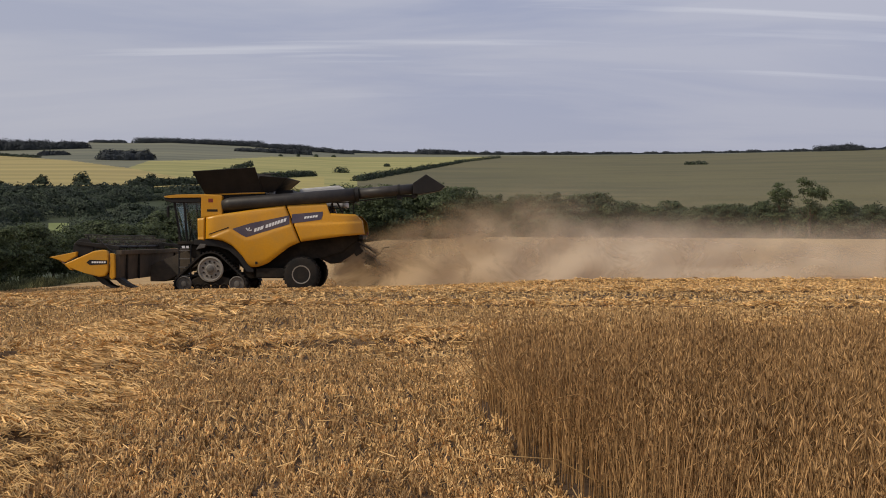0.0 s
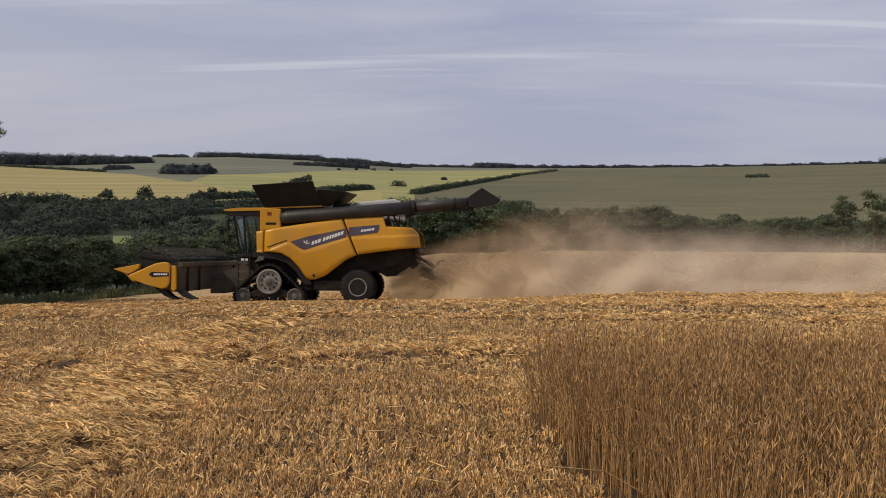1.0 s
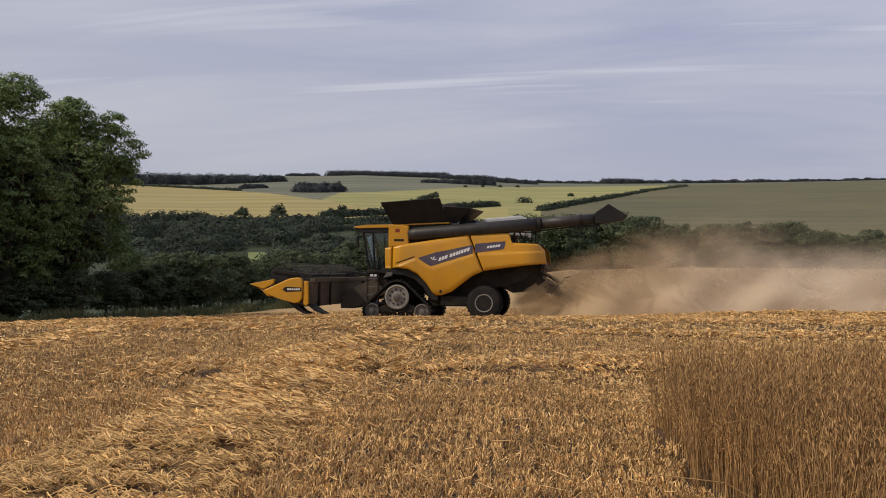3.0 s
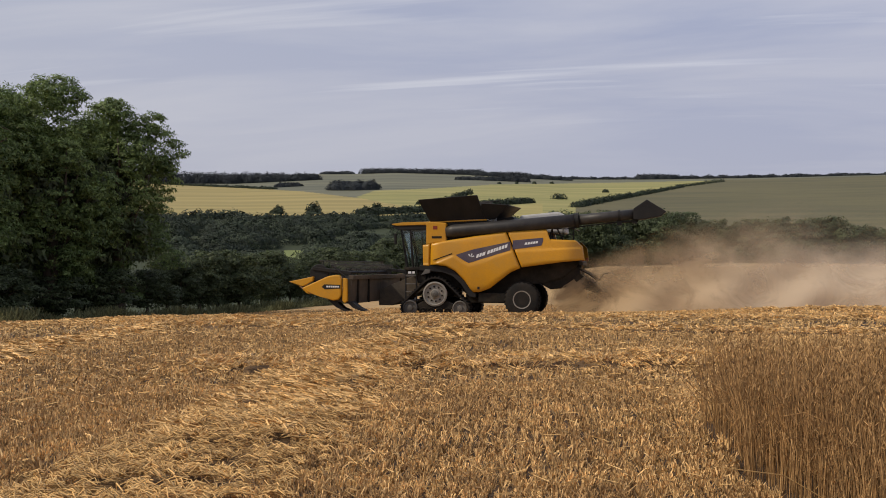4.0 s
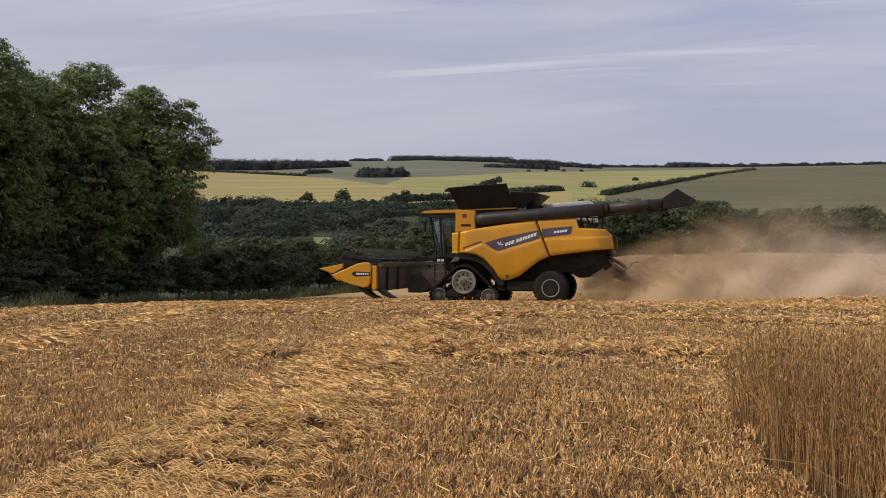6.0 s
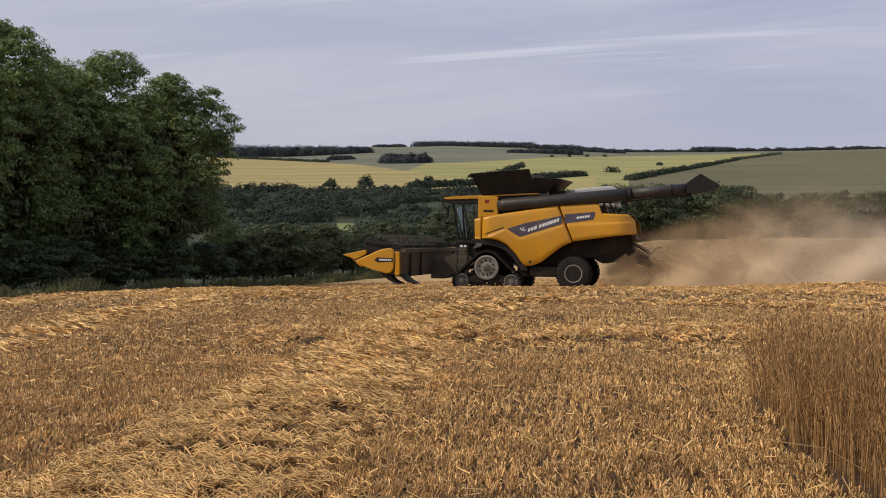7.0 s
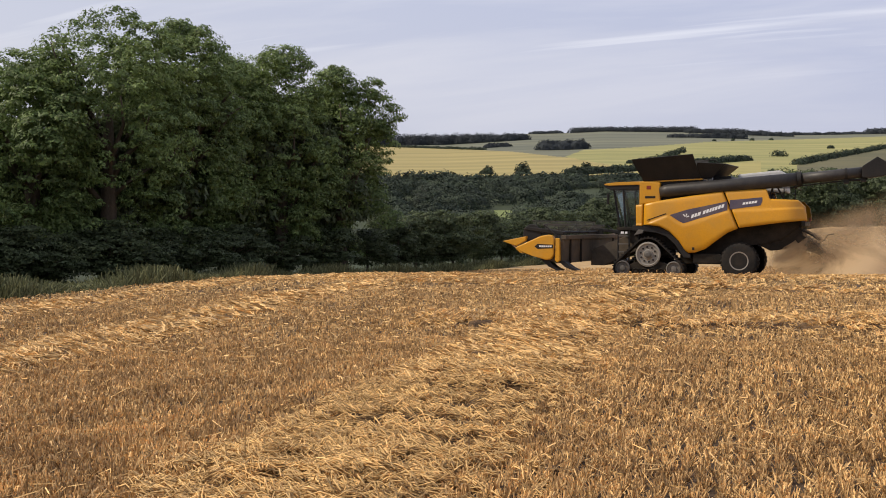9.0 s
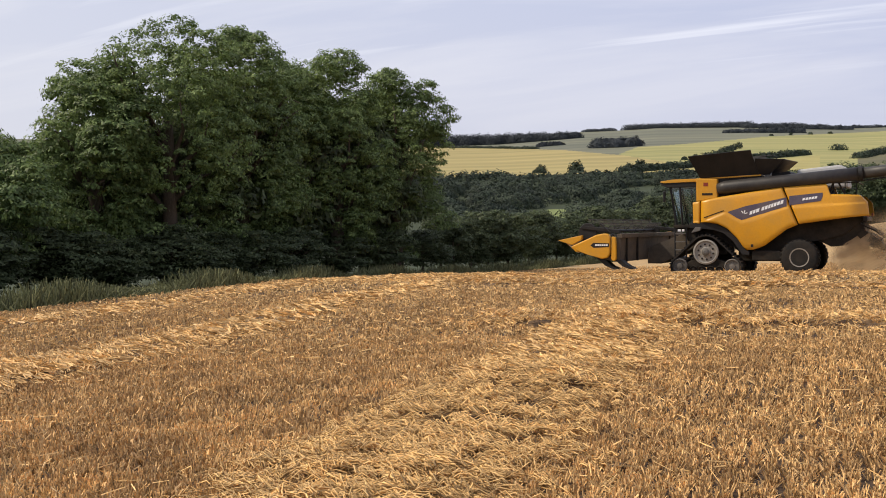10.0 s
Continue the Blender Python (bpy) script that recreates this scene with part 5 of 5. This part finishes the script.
    roof = add("cab_roof", YELLOW, root, lambda bm: prism(bm, [(4.32, 4.12), (5.85, 4.10), (6.06, 4.13), (6.02, 4.18), (5.5, 4.25), (4.32, 4.27)], -1.22, 1.22, 0.03), "yellow cab roof with black underside")
    add("roof_visor", BLACK, roof, lambda bm: prism(bm, [(4.32, 3.90), (5.74, 3.90), (6.00, 4.00), (6.02, 4.11), (4.32, 4.12)], -1.18, 1.18, 0.02))
    for y in (-0.95, -0.55, 0.55, 0.95):
        add("work_lamp", LAMPGLASS, roof, lambda bm: box(bm, 5.94, 6.03, y - 0.11, y + 0.11, 4.04, 4.14, 0.02))
    add("seat", SEATCLOTH, root, lambda bm: [box(bm, 4.55, 5.0, -0.27, 0.27, 2.55, 2.72, 0.05), prism(bm, [(4.5, 2.7), (4.64, 2.7), (4.55, 3.42), (4.43, 3.42)], -0.26, 0.26, 0.04), box(bm, 4.6, 4.9, -0.2, 0.2, 2.22, 2.56, 0.03)])
    add("steering_column", BLACK, root, lambda bm: [pipe(bm, [(5.25, 0, 2.2), (5.12, 0, 2.95)], 0.05, 8), pipe(bm, [(5.10 + 0.05 * math.sin(a), 0.2 * math.cos(a), 3.0 + 0.19 * math.sin(a)) for a in [k * math.pi / 6 for k in range(13)]], 0.016, 6)])

    # ladder and platform
    lad = add("ladder", BLACK, root, lambda bm: [box(bm, x - 0.03, x + 0.03, 1.52, 1.60, 0.55, 2.15, 0.01) for x in (4.78, 5.28)], "black access ladder with steel treads")
    for z in (0.72, 1.08, 1.44, 1.80):
        add("tread", HUB, lad, lambda bm: box(bm, 4.80, 5.26, 1.44, 1.66, z, z + 0.04, 0.008))
    add("platform", CHASSIS, root, lambda bm: box(bm, 4.4, 5.35, 1.12, 1.62, 2.08, 2.2, 0.02))
    add("platform_rail", BLACK, root, lambda bm: pipe(bm, [(5.3, 1.58, 2.2), (5.3, 1.58, 3.0), (5.05, 1.58, 3.12), (4.95, 1.58, 2.2)], 0.02, 6))
    add("number_sticker", WHITE, root, lambda bm: [box(bm, 5.0, 5.14, 1.66, 1.672, 1.92, 2.02, 0.003), box(bm, 4.84, 4.95, 1.66, 1.672, 1.92, 2.02, 0.003)])
    add("battery_box", CHASSIS, root, lambda bm: box(bm, 4.35, 4.75, 0.9, 1.5, 1.5, 2.05, 0.04))
    add("cleaning_cover", HUB, root, lambda bm: prism(bm, [(4.15, 1.95), (4.55, 1.85), (4.35, 2.12), (4.1, 2.1)], 1.3, 1.69, 0.02))
    add("front_axle", CHASSIS, root, lambda bm: box(bm, 3.6, 4.1, -1.2, 1.2, 0.85, 1.35, 0.06))
    add("feeder_house", BROWN_BACK, root, lambda bm: prism(bm, [(4.3, 1.3), (4.5, 2.05), (6.3, 1.35), (6.75, 1.15), (6.75, 0.45), (6.1, 0.45)], -0.8, 0.8, 0.04), "dust-brown sloping feeder house")

    # header, 10.7 m wide
    half_w = 5.35
    head = add("header", BROWN_BACK, root, lambda bm: prism(bm, [(6.72, 0.42), (6.66, 1.45), (6.80, 1.50), (6.88, 1.0), (7.1, 0.66), (8.3, 0.84), (8.6, 0.92), (8.6, 0.88), (7.6, 0.58), (6.9, 0.44)], -half_w + 0.15, half_w - 0.15, 0.015), "wide cutting header with dust-brown back sheet")
    add("top_beam", BROWN_BACK, head, lambda bm: box(bm, 6.58, 6.80, -half_w + 0.1, half_w - 0.1, 1.44, 1.62, 0.02))
    add("knife_bar", YELLOW, head, lambda bm: prism(bm, [(8.50, 0.92), (8.84, 1.02), (8.84, 0.98), (8.5, 0.86)], -half_w + 0.2, half_w - 0.2, 0.01), "yellow cutter bar lip")
    for y in (-4.4, -2.8, 2.8, 4.4):
        add("back_rib", CHASSIS, head, lambda bm: box(bm, 6.60, 6.68, y - 0.05, y + 0.05, 0.42, 1.5, 0.015))
    add("header_auger", CHASSIS, head, lambda bm: lathe(bm, [(0.28, -half_w + 0.3), (0.28, half_w - 0.3)], (7.35, 0, 0.78), 20))
    for side in (1, -1):
        y0, y1 = (half_w - 0.16) * side, (half_w + 0.06) * side
        shield = add("end_shield", YELLOW, head, lambda bm: prism(bm, [(8.80, 1.08), (7.66, 1.58), (7.30, 1.64), (7.12, 1.60), (7.06, 1.46), (7.08, 0.78), (7.20, 0.60), (7.42, 0.56), (8.0, 0.72), (8.62, 0.92)], y0, y1, 0.06, 3), "yellow moulded header end shield")
        add("shield_decal", BLACK, shield, lambda bm: prism(bm, [(7.92, 1.13), (7.80, 1.24), (7.10, 1.22), (7.10, 1.07), (7.78, 1.03)], y1, y1 + 0.008 * side))
        add("shield_lettering", WHITE, shield, lambda bm: [box(bm, x, x + 0.075, y1 + 0.008 * side, y1 + 0.014 * side, 1.11, 1.18) for x in (7.16, 7.255, 7.35, 7.445, 7.54, 7.635)])
        add("divider_point", YELLOW, head, lambda bm: prism(bm, [(9.40, 1.34), (8.32, 1.56), (8.34, 1.38), (8.78, 1.14)], y0 - 0.05 * side, y1 - 0.04 * side, 0.025), "yellow pointed crop divider")
        add("divider_point", YELLOW, head, lambda bm: prism(bm, [(9.02, 1.22), (8.80, 1.06), (8.60, 0.86), (8.45, 0.82), (8.70, 1.0)], y0, y1 - 0.03 * side, 0.015))
        add("end_post", YELLOW, head, lambda bm: prism(bm, [(7.02, 1.50), (6.84, 1.48), (6.82, 0.54), (6.94, 0.46), (7.04, 0.56)], y0, y1 - 0.05 * side, 0.03), "yellow header end post")
        add("reel_arm", BLACK, head, lambda bm: [prism(bm, [(6.72, 1.62), (6.72, 1.78), (8.4, 1.98), (8.46, 1.84)], (half_w - 0.35) * side, (half_w - 0.2) * side, 0.02), pipe(bm, [(6.95, (half_w - 0.1) * side, 1.55), (7.55, (half_w - 0.12) * side, 2.05)], 0.03, 6)])
        add("reel_cover", BLACK, head, lambda bm: lathe(bm, [(0.05, -0.04), (0.40, -0.04), (0.42, 0.0), (0.40, 0.04), (0.05, 0.05)], (8.15, (half_w - 0.3) * side, 1.66), 24), "black reel end plate")
    # reel: a tube with six tined bats
    add("reel_tube", BLACK, head, lambda bm: lathe(bm, [(0.065, -half_w + 0.35), (0.065, half_w - 0.35)], (8.05, 0, 1.72), 14))
    for k in range(6):
        a = 2 * math.pi * k / 6 + 0.3
        bx, bz = 8.05 + 0.52 * math.cos(a), 1.72 + 0.52 * math.sin(a)

        def bat(bm):
            box(bm, bx - 0.018, bx + 0.018, -half_w + 0.4, half_w - 0.4, bz - 0.014, bz + 0.014)
            y = -half_w + 0.45
            while y < half_w - 0.45:
                v = [bm.verts.new(p) for p in ((bx - 0.012, y - 0.008, bz), (bx + 0.012, y - 0.008, bz), (bx + 0.012, y + 0.008, bz), (bx - 0.012, y + 0.008, bz), (bx - 0.06, y, bz - 0.24))]
                for q in ((0, 1, 4), (1, 2, 4), (2, 3, 4), (3, 0, 4)):
                    bm.faces.new([v[i] for i in q])
                y += 0.15
        add("reel_bat", RIM_DARK, head, bat)
    for y in np.linspace(-half_w + 0.8, half_w - 0.8, 7):
        def spider(bm):
            for k in range(6):
                a = 2 * math.pi * k / 6 + 0.3
                pipe(bm, [(8.05, y, 1.72), (8.05 + 0.52 * math.cos(a), y, 1.72 + 0.52 * math.sin(a))], 0.02, 4)
        add("reel_spider", BLACK, head, spider)
    for y in (5.0, -5.0):
        add("skid_shoe", BLACK, head, lambda bm: prism(bm, [(7.72, 0.60), (7.38, 0.58), (7.05, 0.26), (6.74, 0.14), (6.98, 0.12), (7.34, 0.28)], y - 0.25, y + 0.25, 0.012), "black curved skid shoe")
        add("skid_shoe", BLACK, head, lambda bm: prism(bm, [(6.95, 0.56), (6.65, 0.52), (6.32, 0.26), (6.02, 0.15), (6.24, 0.13), (6.6, 0.26)], y - 0.25, y + 0.25, 0.012))
    head.location.z = 0.24        # carried clear of the ground
    cx, cy = -5.8, 45.2
    z = min(float(field_height(cx, cy)), float(field_height(cx - 4, cy)), float(field_height(cx - 4, cy - 1.6))) - 0.03
    root.matrix_basis = pose(cx, cy, z, 0, 0, 180)
    return root


combine = build_combine()


# ---- dust blown out behind the machine ----
def dust_material():
    """Pale dust, see-through, thinning upwards and downwind, torn by noise."""
    m = bpy.data.materials.new("hanging_dust")
    m.use_nodes = True
    t = m.node_tree
    t.nodes.clear()
    L = t.links.new

    def span(source, a, b, lo=0.0, hi=1.0):
        n = t.nodes.new("ShaderNodeMapRange")
        n.interpolation_type = "SMOOTHSTEP"
        for key, value in (("From Min", a), ("From Max", b), ("To Min", lo), ("To Max", hi)):
            n.inputs[key].default_value = value
        L(source, n.inputs["Value"])
        return n.outputs[0]

    def times(p, q):
        n = t.nodes.new("ShaderNodeMath")
        n.operation = "MULTIPLY"
        L(p, n.inputs[0])
        L(q, n.inputs[1])
        return n.outputs[0]
    out = t.nodes.new("ShaderNodeOutputMaterial")
    uv = t.nodes.new("ShaderNodeUVMap")
    uv.uv_map = "drift"
    sep = t.nodes.new("ShaderNodeSeparateXYZ")
    L(uv.outputs[0], sep.inputs[0])
    co = t.nodes.new("ShaderNodeTexCoord")
    mp = t.nodes.new("ShaderNodeMapping")
    mp.inputs["Rotation"].default_value = (0, radians(-15), 0)
    mp.inputs["Scale"].default_value = (0.8, 0.8, 0.95)
    L(co.outputs["Object"], mp.inputs[0])
    big = node(t, "ShaderNodeTexNoise", Scale=0.6, Detail=7.0, Roughness=0.58, Distortion=0.9)
    L(mp.outputs[0], big.inputs["Vector"])
    dense = times(span(sep.outputs["X"], 0.0, 0.014), span(sep.outputs["X"], 0.04, 0.60, 1.0, 0.30))
    foot = span(sep.outputs["Y"], 0.68, 0.14, 0.0, 0.88)          # thick along the ground
    haze = times(times(span(sep.outputs["Y"], 1.0, 0.12), span(sep.outputs["X"], 0.07, 0.28, 1.1, 0.10)), span(big.outputs["Fac"], 0.40, 0.66, 0.22, 1.0))
    most = t.nodes.new("ShaderNodeMath")
    most.operation = "MAXIMUM"
    L(times(foot, span(big.outputs["Fac"], 0.30, 0.58, 0.30, 1.0)), most.inputs[0])
    L(haze, most.inputs[1])
    alpha = times(dense, most.outputs[0])
    tint = t.nodes.new("ShaderNodeValToRGB")
    tint.color_ramp.elements[0].color, tint.color_ramp.elements[1].color = (0.54, 0.385, 0.22, 1), (0.74, 0.63, 0.505, 1)
    L(span(sep.outputs["X"], 0.0, 0.3), tint.inputs[0])
    dif, trl, clear = t.nodes.new("ShaderNodeBsdfDiffuse"), t.nodes.new("ShaderNodeBsdfTranslucent"), t.nodes.new("ShaderNodeBsdfTransparent")
    L(tint.outputs[0], dif.inputs["Color"])
    L(tint.outputs[0], trl.inputs["Color"])
    both, veil = node(t, "ShaderNodeMixShader", Fac=0.35), t.nodes.new("ShaderNodeMixShader")
    L(dif.outputs[0], both.inputs[1])
    L(trl.outputs[0], both.inputs[2])
    L(alpha, veil.inputs[0])
    L(clear.outputs[0], veil.inputs[1])
    L(both.outputs[0], veil.inputs[2])
    L(veil.outputs[0], out.inputs[0])
    return m


def build_dust():
    """Five billowing drifts of dust, one behind another, that rise and thin out behind the chopper."""
    verts, faces, uvs = [], [], []
    cols, rows_up = 130, 20
    for layer in range(5):
        k = len(verts)
        for i in range(cols + 1):
            s = 46 * (i / cols) ** 1.3
            x = -4.9 + 0.5 * layer * 0.4 + s
            tall = (2.3 + 2.6 * float(smoothstep(s, -0.5, 8)) - 0.6 * float(smoothstep(s, 9, 40))) * (1 + 0.16 * noise.noise((s * 0.35, layer * 7.1, 0)))
            y0 = 45.1 + (layer - 2) * (0.65 + 0.03 * s)
            g = float(field_height(x, y0))
            for j in range(rows_up + 1):
                v = j / rows_up
                z = v * tall
                bulge = noise.noise((x * 0.5, z * 0.8, layer * 3.7)) * (0.35 + 0.02 * s) + 0.4 * math.sin(v * 2.4) * (1 if layer < 2 else -1)
                verts.append((x + 0.2 * z * float(smoothstep(s, 0, 6)), y0 + bulge, g - 0.05 + z))
                uvs.append((s / 46, v))
        for i in range(cols):
            for j in range(rows_up):
                a = k + i * (rows_up + 1) + j
                faces.append((a, a + rows_up + 1, a + rows_up + 2, a + 1))
    me = np_mesh("dust_cloud", verts, faces, dust_material())
    layer_uv = me.uv_layers.new(name="drift")
    layer_uv.data.foreach_set("uv", np.asarray(uvs, np.float32)[np.asarray(faces).ravel()].ravel())
    me.polygons.foreach_set("use_smooth", np.ones(len(faces), bool))
    ob = new("dust_cloud", me)
    return tagged(ob, "pale brown dust and chaff cloud hanging behind the combine", "dust", kind="stuff")


build_dust()
